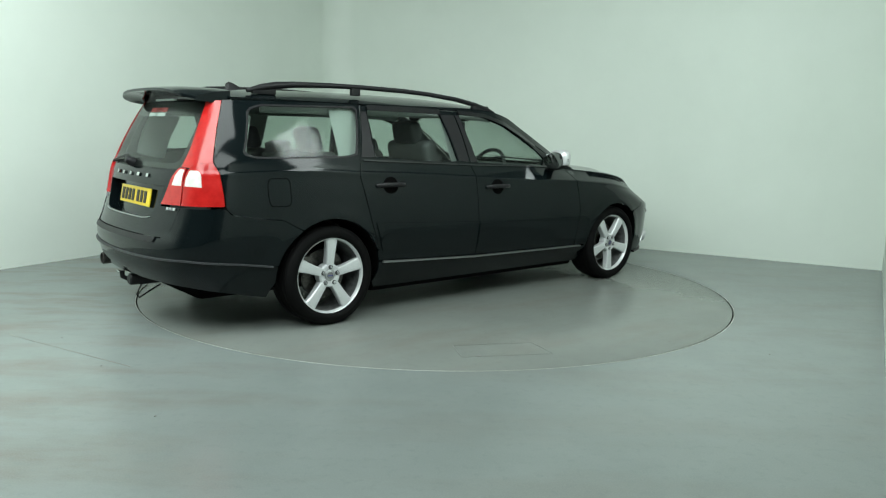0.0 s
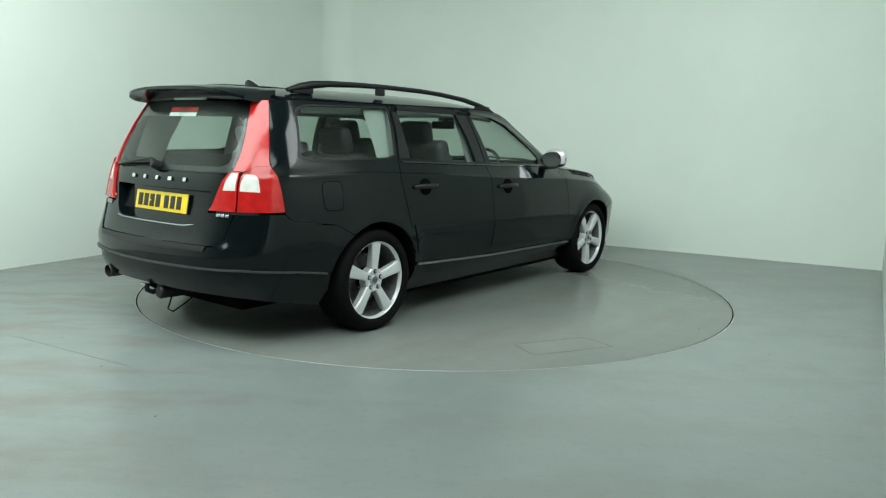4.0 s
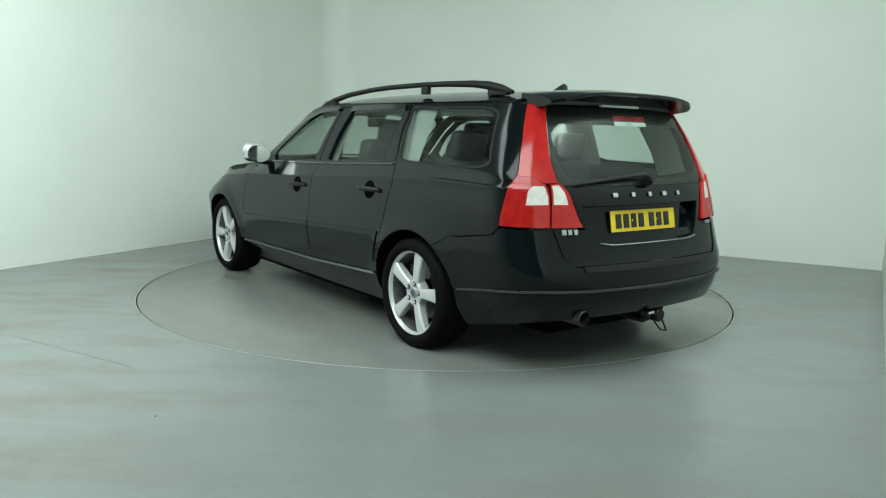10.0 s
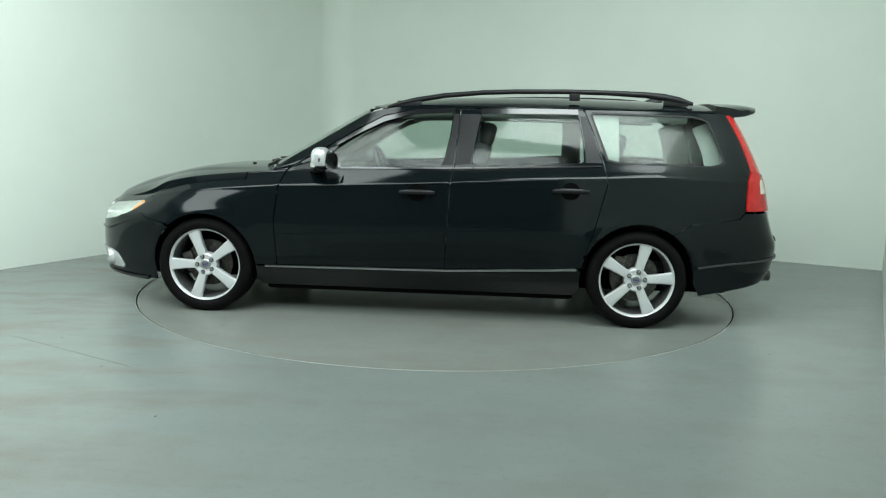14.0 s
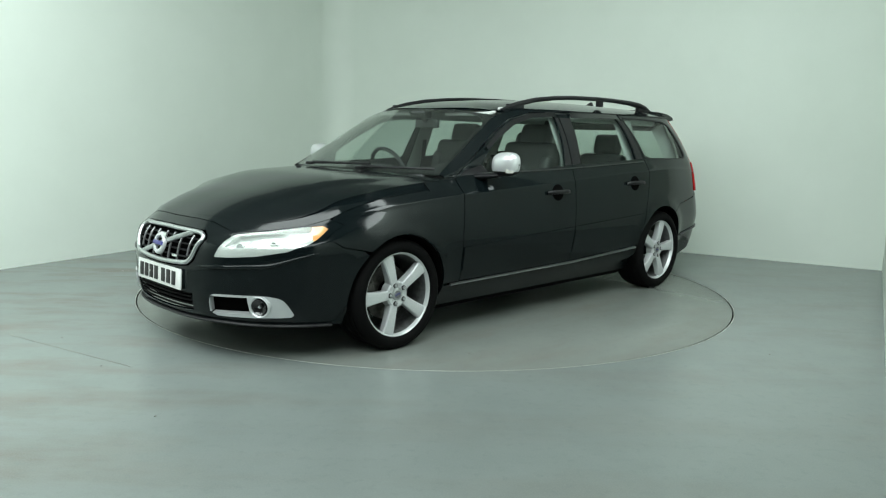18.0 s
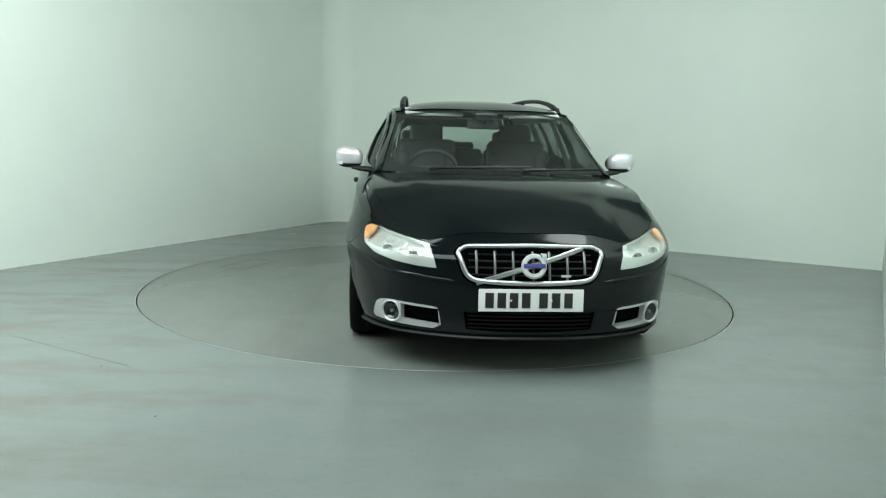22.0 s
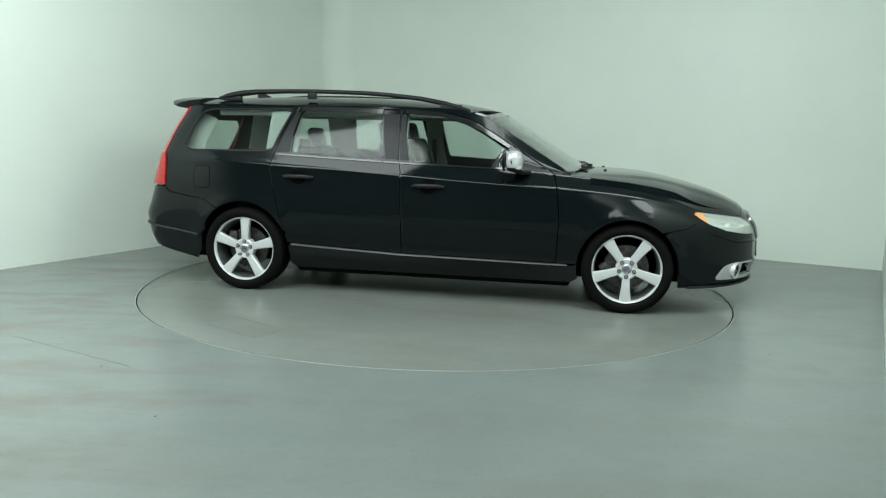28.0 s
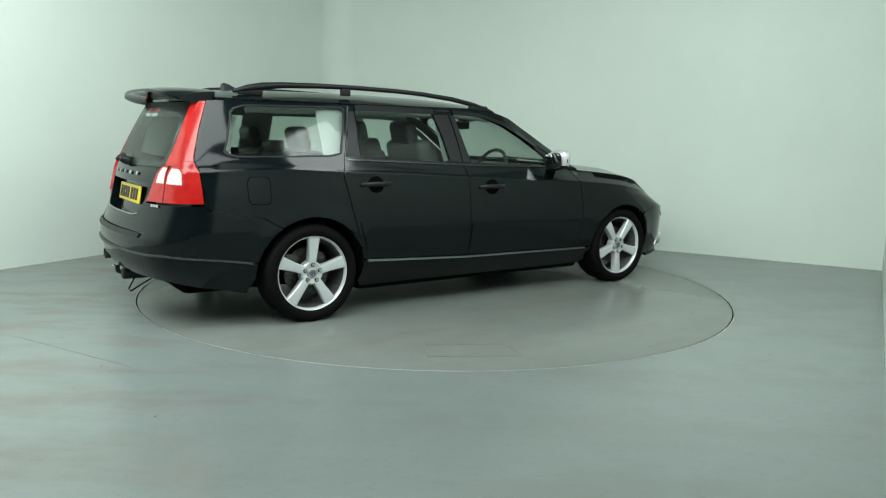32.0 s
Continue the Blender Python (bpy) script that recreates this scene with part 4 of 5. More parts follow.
# aerial fin
bm = bmesh.new()
fin = [(-1.50, .004, 0), (-1.54, .02, .018), (-1.58, .024, .035), (-1.62, .022, .054), (-1.65, .018, .062), (-1.672, .012, .050), (-1.68, .006, 0)]
rows = [[bm.verts.new((x, h * k, 1.452 + z * (1 - .55 * abs(k)) if abs(k) < 1 else 1.452)) for k in (-1, -.6, 0, .6, 1)] for x, h, z in fin]
for a, b in zip(rows, rows[1:]):
    for i in range(4):
        bm.faces.new((a[i], a[i + 1], b[i + 1], b[i]))
bmesh.ops.recalc_face_normals(bm, faces=bm.faces[:])
part("aerial_fin", bm, TRIM, car, "small black aerial fin")

# tailgate fittings
def plate(name, centre, normal, mat, label, parent):
    b = box(bmesh.new(), (0, 0, 0), (.52, .008, .111), .003, None, 2)
    ob = set_on(part(name, b, mat, parent, label), facing(centre, normal))
    for k, x in enumerate((-.206, -.146, -.086, -.026, .060, .122, .184)):
        part("plate_bar", box(bmesh.new(), (-x, .006, 0), (.042, .004, .074), .001), INK, ob)
    for x in (-.1, .1):
        part("plate_screw", set_bolt(-x), mat, ob)
    return ob


def set_bolt(x):
    b = lathe(bmesh.new(), [(0, .009), (.005, .009), (.007, .004)], 10)
    bmesh.ops.translate(b, verts=b.verts, vec=(x, 0, 0))
    return b


plate("number_plate", (-2.285, 0, .779), (-1, 0, .18), YELLOW, "yellow rear number plate", tailgate)
for y, w in ((.254, .034), (.123, .026), (-.002, .024), (-.130, .034), (-.259, .026)):
    p, n = on_body("rear", y, .918, .001)
    set_on(part("letter_bar", box(bmesh.new(), (0, 0, 0), (w, .008, .023), .003), CHROME, tailgate), facing(p, n))
for y, w in ((.592, .026), (.560, .022), (.528, .022), (-.605, .022), (-.577, .022), (-.549, .022)):
    p, n = on_body("rear", y, .742, 0)
    set_on(part("badge_bar", box(bmesh.new(), (0, 0, 0), (w, .006, .016 if y < 0 else .026), .002), SATIN, tailgate), facing(p, n))
# tapered bright bead added for the highlight along the niche's lower edge
edge = [on_body("rear", y, .672 + .02 * max(0, abs(y) - .3) ** 1.2 / .1, -.004)[0] for y in np.linspace(-.39, .39, 25)]
part("niche_glint", tube(bmesh.new(), edge, [.002] + [.0055] * 23 + [.002], 8, True, (1, .7)), SATIN, tailgate, "thin bright bead for the highlight under the number plate")
arm = [on_body("rear", y, z, l)[0] for y, z, l in ((-.01, .985, .03), (.05, 1.008, .035), (.16, 1.003, .028), (.30, .990, .02), (.46, .972, .014))]
wiper = part("rear_wiper", tube(bmesh.new(), arm, [.022, .018, .012, .010, .006], 8, True, (1, .7)), TRIM, tailgate, "black rear wiper at rest")
p, n = on_body("rear", .0, .982, 0)
set_on(part("wiper_pivot", lathe(bmesh.new(), [(0, .055), (.018, .052), (.027, .03), (.030, 0)], 20), TRIM, wiper), facing(p, n))
part("wiper_blade", tube(bmesh.new(), [on_body("rear", y, z, .008)[0] for y, z in ((.10, .992), (.25, .985), (.40, .975), (.50, .967))], .006, 6), RUBBER, wiper)
cut("load_lip", join(aw((-2.500, 2.86), (-2.371, 2.85)), aw((-2.374, 2.67), (-2.500, 2.66))), rear_bumper, TRIM, "black load lip on the bumper", lift=.008, thick=.016, sides=(1, -1), step=.03)
cut("bumper_line", join(aw((-2.500, 2.06), (-2.364, 2.08), (-2.256, 2.10), (-1.963, 1.89), (-1.768, 1.70)), aw((-1.768, 1.63), (-1.963, 1.83), (-2.256, 2.03), (-2.364, 2.01), (-2.500, 1.99))), rear_bumper, GREY_TRIM, "grey ledge along the bumper", lift=.012, thick=.018, sides=(1, -1), step=.03)
bm = lathe(bmesh.new(), [(.036, 0), (.040, .004), (.040, .16), (.034, .16), (.033, .006), (.033, .15), (0, .15)], 24)
exhaust = set_on(part("exhaust_pipe", bm, STEEL, car, "round dull exhaust tip"), pose(-2.358, .497, .312, 0, 0, -90))
bm = bmesh.new()
box(bm, (-2.30, -.05, .255), (.16, .13, .06), .012)
tube(bm, [(-2.25, .03, .25), (-2.40, .03, .245), (-2.43, .03, .262), (-2.432, .03, .30)], .016, 10)
towbar = part("towbar", bm, TRIM, car, "black towbar under the rear bumper")
set_on(towbar, pose(.055, 0, 0))
set_on(part("tow_socket", lathe(bmesh.new(), [(0, .03), (.03, .03), (.038, .02), (.038, -.06), (0, -.06)], 20), TRIM, towbar), pose(-2.40, -.085, .262, 0, 0, 90))
part("socket_plate", box(bmesh.new(), (-2.452, .03, .296), (.012, .045, .016), .003), CHROME, towbar)
part("socket_cable", tube(bmesh.new(), [(-2.35, -.10, .24), (-2.40, -.13, .17), (-2.40, -.18, .16), (-2.35, -.21, .20), (-2.28, -.22, .24)], .005, 6), RUBBER, towbar)

# nose
loop = aw(*chaikin([(2.4495, 5.25), (2.365, 5.20), (2.285, 5.13), (2.274, 4.95), (2.273, 4.6), (2.300, 2.81), (2.311, 2.49), (2.330, 2.34), (2.404, 2.29), (2.4495, 2.28)], 2, False))
loop = [at_map(a, w, .004)[0] for a, w in loop]
bm = tube(bmesh.new(), loop + [Vector((v.x, -v.y, v.z)) for v in loop[::-1]] + loop[:1], .0125, 10, False, (1, 1), (1, 0, 0))
grille = part("grille_frame", bm, SATIN, car, "bright grille frame with black mesh")
cut("grille_back", aw(*GRILLE), grille, DARK, lift=-.05, thick=.004, sides=(1, -1), step=.04)
for y in (-.27, -.18, -.09, 0, .09, .18, .27):
    pts = [on_body("front", y, z, -.008)[0] for z in np.linspace(.51 if abs(y) < .25 else .54, .648, 6)]
    part("grille_bar", tube(bmesh.new(), pts, .0065, 6, True, (1, 1), (0, 1, 0)), GRAPHITE, grille)
for z in (.535, .57, .605, .638):
    pts = [on_body("front", y, z, -.018)[0] for y in np.linspace(-.31, .31, 15)]
    part("grille_slat", tube(bmesh.new(), pts, .005, 6, True, (2.0, .8)), TRIM, grille)
pts = [on_body("front", y, .578 + y * .31, .004)[0] for y in np.linspace(-.27, .26, 13)]
part("grille_slash", tube(bmesh.new(), pts, .011, 8, True, (.6, 1.2)), SATIN, grille, "diagonal bright bar across the grille")
bm = bmesh.new()
lathe(bm, [(.041, 0), (.037, .012), (.041, .018), (.055, .018), (.062, .010), (.062, 0)], 40)
p, n = on_body("front", .001, .578, .004)
badge = set_on(part("round_badge", bm, SILVER, grille, "round bright badge with a blue bar"), facing(p, n))
part("badge_bar", box(bmesh.new(), (0, .02, 0), (.108, .008, .022), .003), BLUE, badge)
part("badge_arrow", box(bmesh.new(), (-.047, .012, .047), (.03, .01, .03), .003, Matrix.Rotation(radians(0), 4, "Y")), CHROME, badge)
p, n = on_body("front", .17, .532, .0)
set_on(part("badge_plate", box(bmesh.new(), (0, 0, 0), (.05, .006, .012), .002), CHROME, grille), facing(p, n))
plate("number_plate", (2.378, 0, .413), (1, 0, .05), WHITE, "white front number plate", bumper)
cut("intake_back", aw(*LOW), bumper, DARK, lift=-.05, thick=.004, sides=(1, -1), step=.04)
for w in (.64, .80, .96, 1.12, 1.25):
    pts = [at_map(a, w, -.01, 1)[0] for a in np.linspace(2.31, 2.449, 12)]
    pts = pts + [Vector((v.x, -v.y, v.z)) for v in pts[::-1]]
    part("intake_slat", tube(bmesh.new(), pts, .007, 6, True, (1.3, .7)), RUBBER, bumper)
lip = [at_map(a, .12 + .16 * min(1, (a - 1.75) / .45), .004, 1)[0] for a in np.linspace(1.75, 2.449, 30)]
part("front_lip", tube(bmesh.new(), lip + [Vector((v.x, -v.y, v.z)) for v in lip[::-1]], .012, 8, True, (1.4, .8)), TRIM, bumper, "black lower lip of the bumper")
for s in (1, -1):
    # headlamps
    lamp = cut("headlamp", HEAD, car, LENS, "clear headlamp with an amber end", lift=.002, thick=.003, sides=(s,), step=.03)
    cut("lamp_bowl", HEAD, lamp, FACET, lift=-.030, thick=.004, sides=(s,), step=.03)
    cut("lamp_rim", join(HEAD), lamp, LAMP_WHITE, lift=-.004, thick=.035, sides=(s,), step=.03, holes=[np.array([(1.985, 4.25)]) + (HEAD - (2.0, 4.05)) * (.92, .78)])
    cut("amber_lens", chaikin([(1.835, 5.22), (1.79, 5.08), (1.770, 4.70), (1.796, 4.33), (1.845, 3.72), (1.85, 4.5)], 0), lamp, AMBER, "amber turn signal lens", lift=-.001, thick=.012, sides=(s,), step=.03)
    for a, w, r in ((2.12, 3.9, .026), (1.985, 4.05, .026)):
        p, n = at_map(a, w, -.04, s)
        cupm = facing(p, Vector((1, s * .25, .0)))
        set_on(part("reflector", lathe(bmesh.new(), [(r * 1.15, .03), (r * 1.05, .032), (r, .026), (r * .7, .004), (0, -.004)], 28), LAMP_WHITE, lamp), cupm)
        set_on(part("bulb", lathe(bmesh.new(), [(0, .018), (.007, .016), (.009, .010), (.008, 0)], 16), SATIN, lamp), cupm)
    # the crease that runs out under the headlamp
    ridge = [at_map(a, w, -.003, s)[0] for a, w in zip(np.linspace(2.275, 1.80, 16), np.interp(np.linspace(2.275, 1.80, 16), (1.80, 2.0, 2.275), (2.95, 2.45, 2.30)))]
    part("bumper_crease", tube(bmesh.new(), ridge, [.004, .010] + [.012] * 8 + [.010, .009, .008, .006, .004, .002], 10), PAINT, bumper)
    # fog lamps
    hole = np.array([(2.223, .66), (2.221, 1.32), (2.076, 1.35), (2.066, .70)])
    du = np.linalg.norm(body(np.array(2.031), np.array(1.0)) - body(np.array(2.029), np.array(1.0))) / .002
    dw = np.linalg.norm(body(np.array(2.03), np.array(1.01)) - body(np.array(2.03), np.array(.99))) / .02
    ring_hole = np.array([(2.027 + .046 / du * math.cos(q), 1.01 + .046 / dw * math.sin(q)) for q in np.linspace(0, 2 * math.pi, 24, endpoint=False)])
    fog = cut("fog_surround", FOG, car, CAP, "silver fog lamp surround", lift=.006, thick=.03, sides=(s,), step=.03, holes=[hole, ring_hole])
    cut("fog_back", FOG, fog, DARK, lift=-.04, thick=.004, sides=(s,), step=.04)
    p, n = at_map(2.027, 1.01, .004, s)
    m = facing(p, (n + Vector((.6, 0, 0))).normalized())
    set_on(part("fog_ring", lathe(bmesh.new(), [(.056, -.02), (.058, .012), (.054, .015), (.048, .008), (.047, -.02)], 32), SILVER, fog), m)
    set_on(part("fog_bowl", lathe(bmesh.new(), [(.047, .006), (.034, -.010), (0, -.018)], 28), GLOSS, fog), m)
    set_on(part("fog_bulb", lathe(bmesh.new(), [(0, .010), (.008, .006), (.010, -.01)], 16), SATIN, fog), m)
# wipers and washer jets
part("cowl", patch("cowl", np.array([(x, y) for x, y in join(np.array([(1.02 - .17 * (y / .72) ** 2, y) for y in np.linspace(-.74, .74, 20)]), np.array([(1.162 - .17 * (y / .77) ** 2, y) for y in np.linspace(.76, -.76, 20)]))]),
                   lambda x, y: np.stack([x, y, bonnet_z(x, y) - .016], -1), scale=(1, 1), step=.05), [TRIM, TRIM], car, "black cowl under the windscreen")
for u0, u1, s0 in ((-.55, .30, .055), (.25, .96, .045)):
    pts = [Vector(screen(np.array([u]), np.array([s0 - .03 * (1 - q)]))[0]) + Vector((.012, 0, .018)) for q, u in zip(np.linspace(0, 1, 10), np.linspace(u0, u1, 10))]
    wp = part("wiper", tube(bmesh.new(), pts, [.012] * 3 + [.008] * 7, 6), TRIM, car, "black windscreen wiper at rest")
    part("wiper_cap", box(bmesh.new(), pts[0] + Vector((.02, 0, -.006)), (.05, .05, .02), .006), TRIM, wp)
for y in (-.33, .33):
    part("washer_jet", box(bmesh.new(), (1.24, y, float(bonnet_z(np.array(1.24), np.array(y))) + .004), (.022, .03, .010), .003), TRIM, car)
cut("screen_border", dense([(-.984, .012), (.984, .012), (.984, .996), (-.984, .996)], .05, True, (.7, .8)), car, INK, surface=screen, scale=(.7, .8), step=.06, thick=.001, lift=-.006,
    holes=[chaikin([(-.955, .05), (.955, .05), (.96, .50), (.955, .972), (.17, .982), (.12, .89), (-.12, .89), (-.17, .982), (-.955, .972), (-.96, .50)], 2)])
cut("glass_border", join(aw((-2.500, 7.94), (-2.295, 7.93), (-2.311, 7.2), (-2.324, 6.34), (-2.333, 5.99), (-2.343, 5.32), (-2.500, 5.29)), aw((-2.500, 5.66), (-2.376, 5.70), (-2.356, 5.88), (-2.322, 7.10), (-2.345, 7.42), (-2.500, 7.42))), tailgate, INK, "black border of the rear window", lift=-.010, thick=.001, sides=(1, -1), step=.03)
# sticker inside the rear window
for z, h, mat in ((1.315, .030, RED_STICKER), (1.286, .024, PALE_STICKER)):
    p, n = on_body("rear", -.02, z, -.0092)
    set_on(part("window_sticker", box(bmesh.new(), (0, 0, 0), (.26, .0008, h)), mat, tailgate, "red and pale sticker in the rear window"), facing(p, n))
for s in (1, -1):
    cut("window_seal", np.array(dwin), car, TRIM, lift=.002, thick=.006, sides=(s,), holes=[np.array([(-1.50, 7.0)]) + (np.array(dwin) - (-1.50, 7.0)) * (.965, .93)], step=.03)


# ---- inside the car ----
def cushion(bm, c, size, bevel, turn=None):
    return box(bm, c, size, bevel, turn, 4)


cabin = part("cabin_floor", box(box(bmesh.new(), (-.45, 0, .36), (2.9, 1.20, .08), .02), (0, 0, .345), (1.95, 1.60, .08), .02), CABIN, car, "dark cabin floor")
part("load_floor", box(bmesh.new(), (-1.72, 0, .62), (.85, 1.16, .05), .01), CABIN, car)
for y in (.37, -.37):
    seat = part("front_seat", cushion(bmesh.new(), (.02, y, .58), (.52, .50, .16), .05), SEAT, car, "dark leather front seat with a headrest")
    tilt = Matrix.Rotation(radians(-14), 4, "Y")
    bm = cushion(bmesh.new(), (-.32, y, .86), (.14, .48, .60), .06, tilt)
    cushion(bm, (-.29, y + .19, .84), (.14, .10, .44), .045, tilt)
    cushion(bm, (-.29, y - .19, .84), (.14, .10, .44), .045, tilt)
    part("backrest", bm, SEAT, seat)
    part("headrest", cushion(bmesh.new(), (-.425, y, 1.205), (.10, .27, .17), .05, tilt), SEAT, seat)
    for k in (-.06, .06):
        part("headrest_post", tube(bmesh.new(), [(-.40, y + k, 1.08), (-.42, y + k, 1.16)], .007, 8), STEEL, seat)
bench = part("rear_bench", cushion(bmesh.new(), (-.92, 0, .58), (.48, 1.28, .16), .05), SEAT, car, "dark leather rear bench with headrests")
tilt = Matrix.Rotation(radians(-16), 4, "Y")
for y, w in ((.43, .42), (0, .40), (-.43, .42)):
    part("backrest", cushion(bmesh.new(), (-1.20, y, .82), (.14, w, .50), .05, tilt), SEAT, bench)
    if y:
        part("headrest", cushion(bmesh.new(), (-1.30, y, 1.145), (.09, .25, .17), .05, tilt), SEAT, bench)
    else:
        part("headrest", cushion(bmesh.new(), (-1.29, y, 1.09), (.09, .25, .07), .03, tilt), SEAT, bench)
bm = box(bmesh.new(), (.76, 0, .80), (.42, 1.40, .26), .07, None, 4)
box(bm, (.62, -.37, .94), (.22, .38, .07), .03, None, 3)
box(bm, (.88, 0, .935), (.30, 1.30, .05), .02)
dash = part("dashboard", bm, CABIN, car, "dark dashboard under the windscreen")
part("centre_console", box(bmesh.new(), (.2, 0, .58), (.9, .20, .30), .04), CABIN, car)
bm = bmesh.new()
n = 40
pts = [(0, .185 * math.cos(2 * math.pi * k / n), .185 * math.sin(2 * math.pi * k / n)) for k in range(n)]
tube(bm, pts + pts[:1], .015, 8, False, (1, 1), (1, 0, 0))
wheel_pose = pose(.40, -.37, .915, 0, 24, 0)
steer = set_on(part("steering_wheel", bm, CABIN, car, "dark steering wheel on the right-hand side"), wheel_pose)
part("wheel_boss", box(bmesh.new(), (.012, 0, -.01), (.05, .15, .12), .03, None, 3), CABIN, steer)
for a, b in (((0, .07, 0), (0, .18, .02)), ((0, -.07, 0), (0, -.18, .02)), ((0, 0, -.05), (0, 0, -.18))):
    part("wheel_spoke", tube(bmesh.new(), [a, b], .014, 8), CABIN, steer)
part("column", tube(bmesh.new(), [(.02, 0, 0), (.25, 0, 0)], .035, 12), CABIN, steer)
inner_mirror = part("inner_mirror", box(bmesh.new(), (.37, 0, 1.275), (.03, .24, .065), .02, None, 3), CABIN, car, "dark rear-view mirror")
part("mirror_stalk", tube(bmesh.new(), [(.385, 0, 1.29), (.44, 0, 1.345)], .02, 8), CABIN, inner_mirror)
part("sensor_box", box(bmesh.new(), (.43, 0, 1.335), (.08, .14, .05), .015), CABIN, car)
for y in (.36, -.36):
    part("sun_visor", box(bmesh.new(), (.27, y, 1.362), (.16, .42, .018), .008, Matrix.Rotation(radians(18), 4, "Y")), LINING, car)
for s in (1, -1):
    for x, z0, z1, w in ((-.25, .5, 1.345, .10), (-1.13, .96, 1.345, .12)):
        w = .075 if x > -1 else .125
        pts = [(x + (.01 if z < 1 else -.02), s * float(np.interp(z, (.5, .98, 1.345), (.86, .80, .635))), z) for z in np.linspace(z0, z1, 7)]
        part("pillar_trim", tube(bmesh.new(), pts, w, 10, True, (1.0, .14), (0, 1, 0)), LINING, car)
    part("roof_trim", tube(bmesh.new(), [(x, s * (float(CANT_Y(x)) * float(TAPER(x)) - .045), float(CANT(x)) - .035) for x in np.linspace(.2, -1.72, 16)], .04, 8, True, (.5, 1.0)), LINING, car)
    part("load_side_trim", tube(bmesh.new(), [(x, s * .745 * float(TAPER(x)), .86) for x in np.linspace(-1.15, -2.1, 8)], .16, 8, True, (.3, 1.0)), CABIN, car)
    part("rear_pillar_trim", tube(bmesh.new(), [(-1.95, s * .66, 1.0), (-1.92, s * .61, 1.15), (-1.86, s * .55, 1.31)], .10, 8, True, (1.0, .2), (0, 1, 0)), LINING, car)
    part("seat_belt", tube(bmesh.new(), [(-.27, s * .70, 1.15), (-.28, s * .74, .9), (-.28, s * .78, .6)], .022, 6, True, (1.0, .15), (0, 1, 0)), CABIN, car)

# ---- marks on the turntable and the floor, lamps under the ceiling ----
def ink_line(name, a, b, width, parent, mat, label=""):
    a, b = Vector((*a, 0)), Vector((*b, 0))
    d = (b - a).normalized()
    o = Vector((-d.y, d.x, 0)) * width / 2
    bm = bmesh.new()
    low = [bm.verts.new((p.x, p.y, .0005)) for p in (a - o, b - o, b + o, a + o)]
    bm.faces.new(low)
    got = bmesh.ops.extrude_face_region(bm, geom=bm.faces[:])
    bmesh.ops.translate(bm, verts=[v for v in got["geom"] if isinstance(v, bmesh.types.BMVert)], vec=(0, 0, .001))
    bmesh.ops.recalc_face_normals(bm, faces=bm.faces[:])
    return part(name, bm, mat, parent, label, False)


STRIP = material("worn_edge_metal", (.36, .37, .34), .45, .3)
vary(STRIP, 3.0, (.20, .20, .17), (.42, .43, .40))
bm = bmesh.new()
rings = [[bm.verts.new((r * math.cos(2 * math.pi * k / 160), r * math.sin(2 * math.pi * k / 160), z)) for k in range(160)] for r, z in ((R_DISC + .006, -.02), (R_DISC + .006, .001), (R_DISC + .011, .001), (R_DISC + .012, -.002))]
for a, b in zip(rings, rings[1:]):
    for k in range(160):
        bm.faces.new((a[k], b[k], b[(k + 1) % 160], a[(k + 1) % 160]))
bmesh.ops.recalc_face_normals(bm, faces=bm.faces[:])
tagged(part("pit_edge", bm, STRIP, None, "thin worn metal edge round the turntable"), category="edge", kind="structure")
JOINT = material("joint_dirt", (.105, .105, .096), .8)
RUST = material("rusty_joint", (.165, .150, .130), .7)
HATCH = material("hatch_dirt", (.128, .134, .124), .7)
H = [(-.635, -1.64), (-.705, -1.872), (-1.172, -1.62), (-1.06, -1.418)]
for a, b in zip(H, H[1:] + H[:1]):
    ink_line("hatch_joint", a, b, .003, turntable, HATCH, "thin joint of a square hatch")
for x, y, r in ((-1.08, -1.66, .014), (.073, -2.107, .009), (-.66, -.2, .008), (1.2, 1.5, .008), (1.0, -1.7, .007), (-1.75, .9, .008)):
    bm = lathe(bmesh.new(), [(0, .002), (r * .8, .002), (r, .0)], 10)
    bmesh.ops.rotate(bm, verts=bm.verts, matrix=Matrix.Rotation(radians(90), 3, "X"))
    set_on(part("floor_fixing", bm, JOINT, turntable), pose(x, y, .0005))
tagged(ink_line("floor_joint", (-2.45, -1.75), (-1.54, -2.29), .003, None, RUST, "thin rusty joint in the concrete floor"), category="joint", kind="structure")
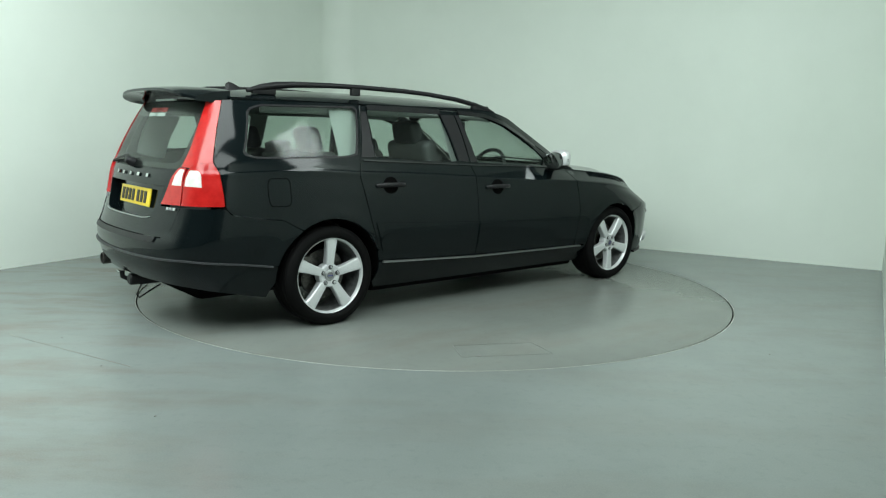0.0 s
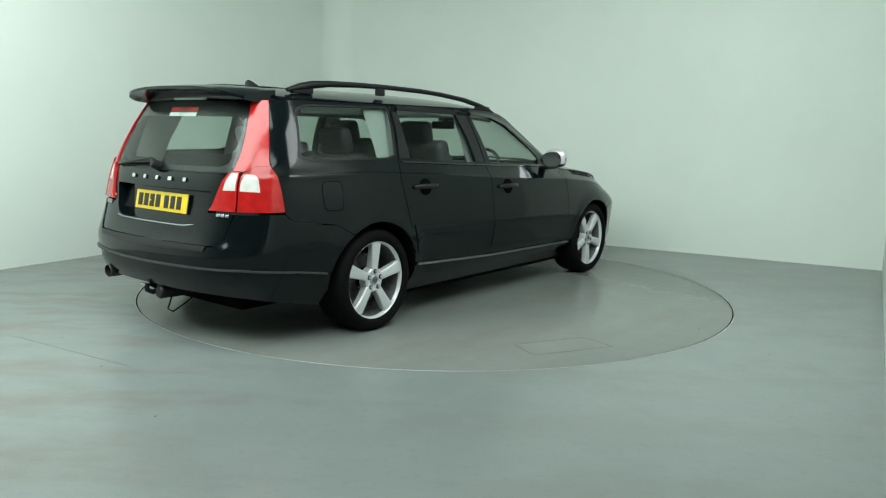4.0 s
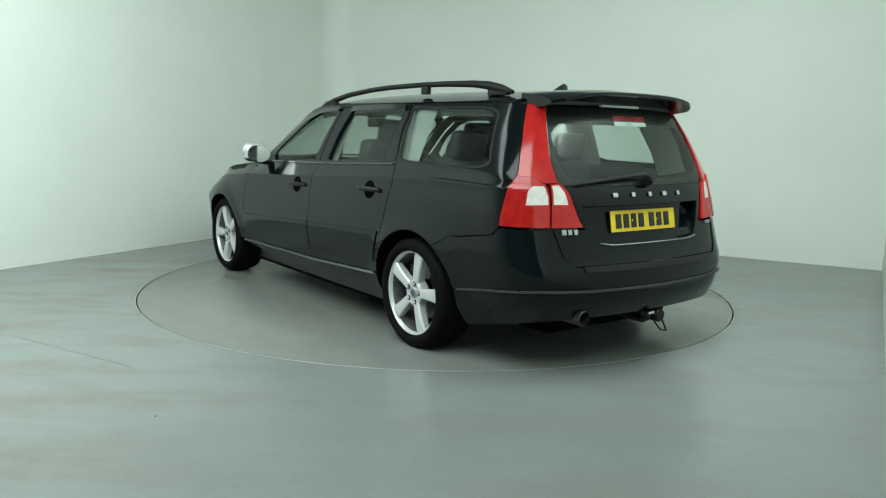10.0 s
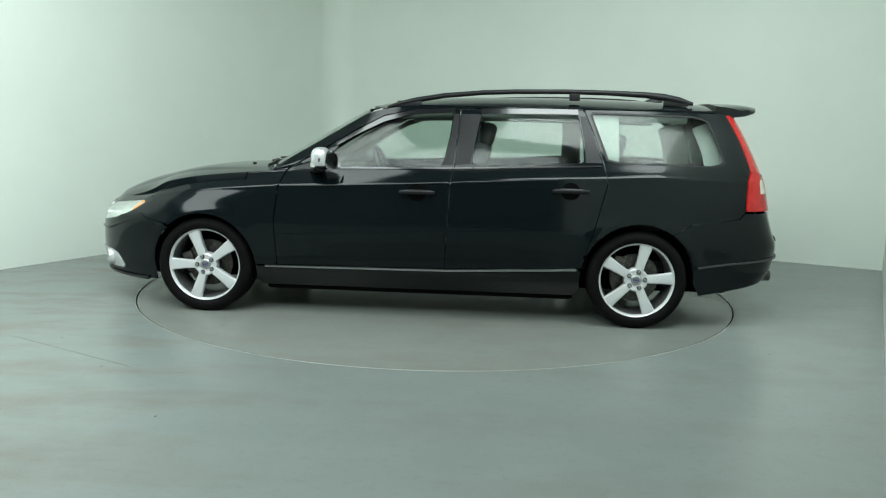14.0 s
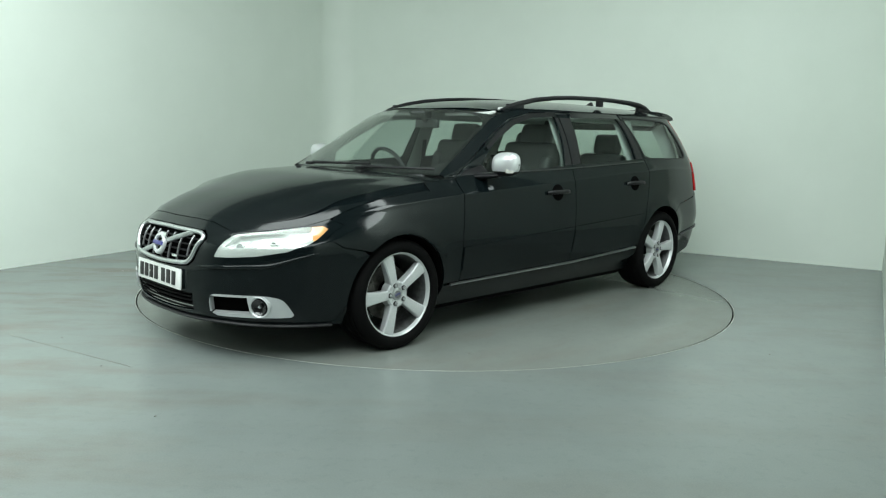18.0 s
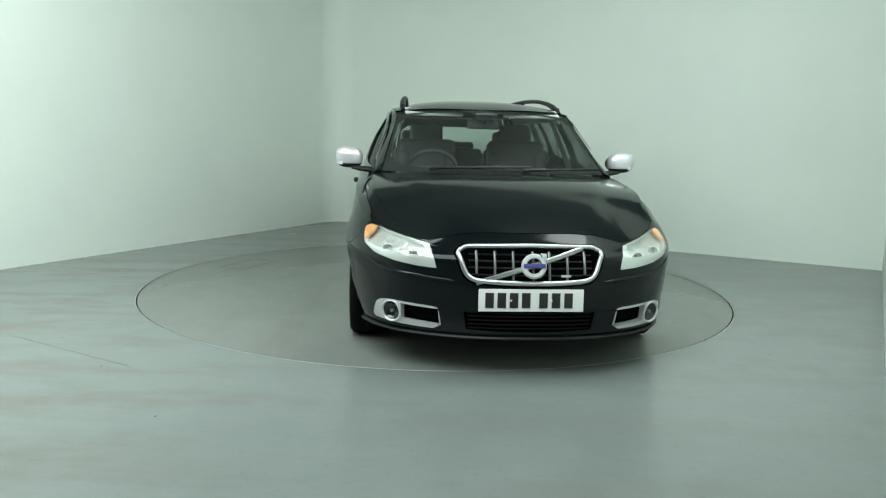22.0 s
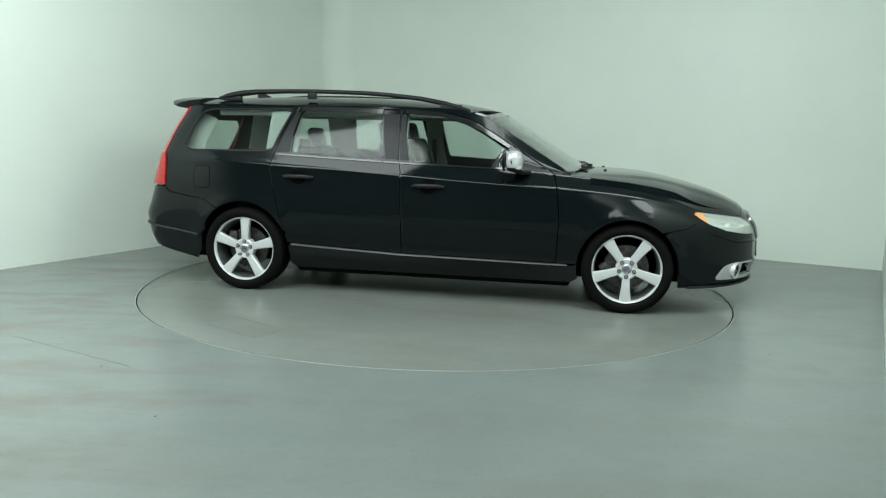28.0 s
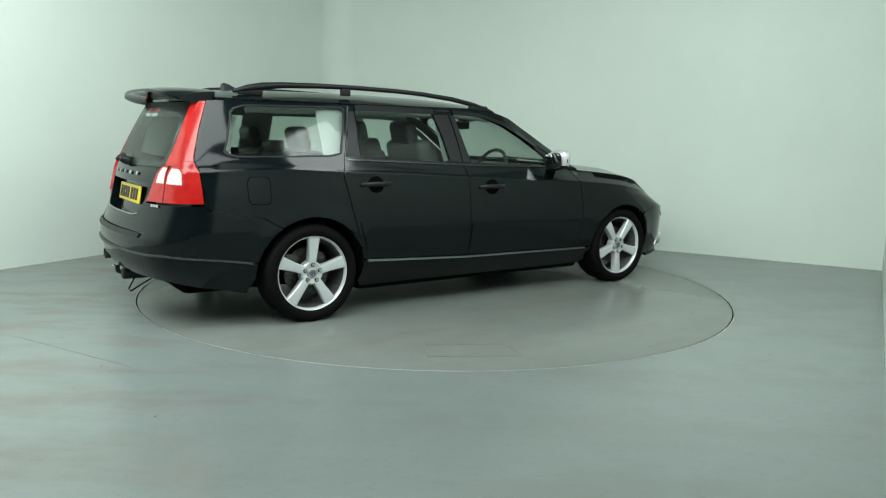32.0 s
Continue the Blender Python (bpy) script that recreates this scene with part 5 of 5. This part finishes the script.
for i, (x, y) in enumerate(((-1.688, -2.286), (-2.132, -1.783), (1.921, -1.805), (-1.172, -2.951))):
    bm = lathe(bmesh.new(), [(0, .002), (.005, .002), (.006, .0)], 8)
    bmesh.ops.rotate(bm, verts=bm.verts, matrix=Matrix.Rotation(radians(90), 3, "X"))
    ob = set_on(part("floor_fixing", bm, JOINT, None, "small dark fixing set in the floor"), pose(x, y, .0005))
    tagged(ob, category="fixing", group="fixings in the floor")
for spot, sx, sy, watts, aim in PANELS:
    fixture = part("ceiling_light", box(bmesh.new(), (0, 0, .042), (sx + .1, sy + .1, .06), .01), SATIN, None, "flat rectangular studio light under the ceiling")
    set_on(tagged(fixture, category="light", group="lights under the ceiling"), lamp_pose(spot, aim))
    part("diffuser", box(bmesh.new(), (0, 0, .006), (sx, sy, .008)), LAMP_FACE, fixture)
    top = Vector(spot)
    rod = part("hanger", tube(bmesh.new(), [top + Vector((0, 0, .04)), (top.x, top.y, CEILING)], .012, 6), SATIN, None)
    rod.parent = fixture
    rod.matrix_parent_inverse = fixture.matrix_basis.inverted()


# ---- what moves: the turntable turns, the car with it ----
TURN = [(0, 40.15), (2.2, 40.15), (2.5, 40.6), (3.0, 43.1), (3.5, 46.9), (4.0, 51.95), (4.5, 58.02), (5, 64.20), (5.5, 70.30), (6, 76.60), (6.5, 82.66), (7, 89.02), (7.5, 95.15), (8, 101.52), (8.5, 107.66), (9, 114.00), (9.5, 120.07), (10, 126.37), (10.5, 132.53), (11, 138.84), (11.5, 145.00), (12, 151.20), (13, 163.43), (16.5, 205.98), (17, 212.08), (17.5, 218.21), (18, 224.43), (18.5, 230.50), (19, 236.77), (19.5, 242.79), (20, 249.12), (20.5, 255.25), (21, 261.65), (21.5, 267.83), (22, 274.24), (22.5, 280.40), (23, 286.83), (23.5, 292.99), (24, 299.27), (24.5, 305.39), (25, 311.72), (25.5, 317.95), (27.5, 343.09), (28, 349.23), (28.5, 355.17), (29, 360.97), (29.5, 366.69), (30, 372.38), (30.5, 378.09), (31, 383.77), (31.5, 389.34), (32, 394.80)]


def motions():
    car_rows, disc_rows = [], []
    for t, a in TURN:
        c, s = math.cos(radians(a)), math.sin(radians(a))
        car_rows.append((t, pose(c * OX - s * OY, s * OX + c * OY, 0, 0, 0, a)))
        disc_rows.append((t, pose(0, 0, 0, 0, 0, a)))
    walk(car, car_rows)
    walk(turntable, disc_rows)


motions()
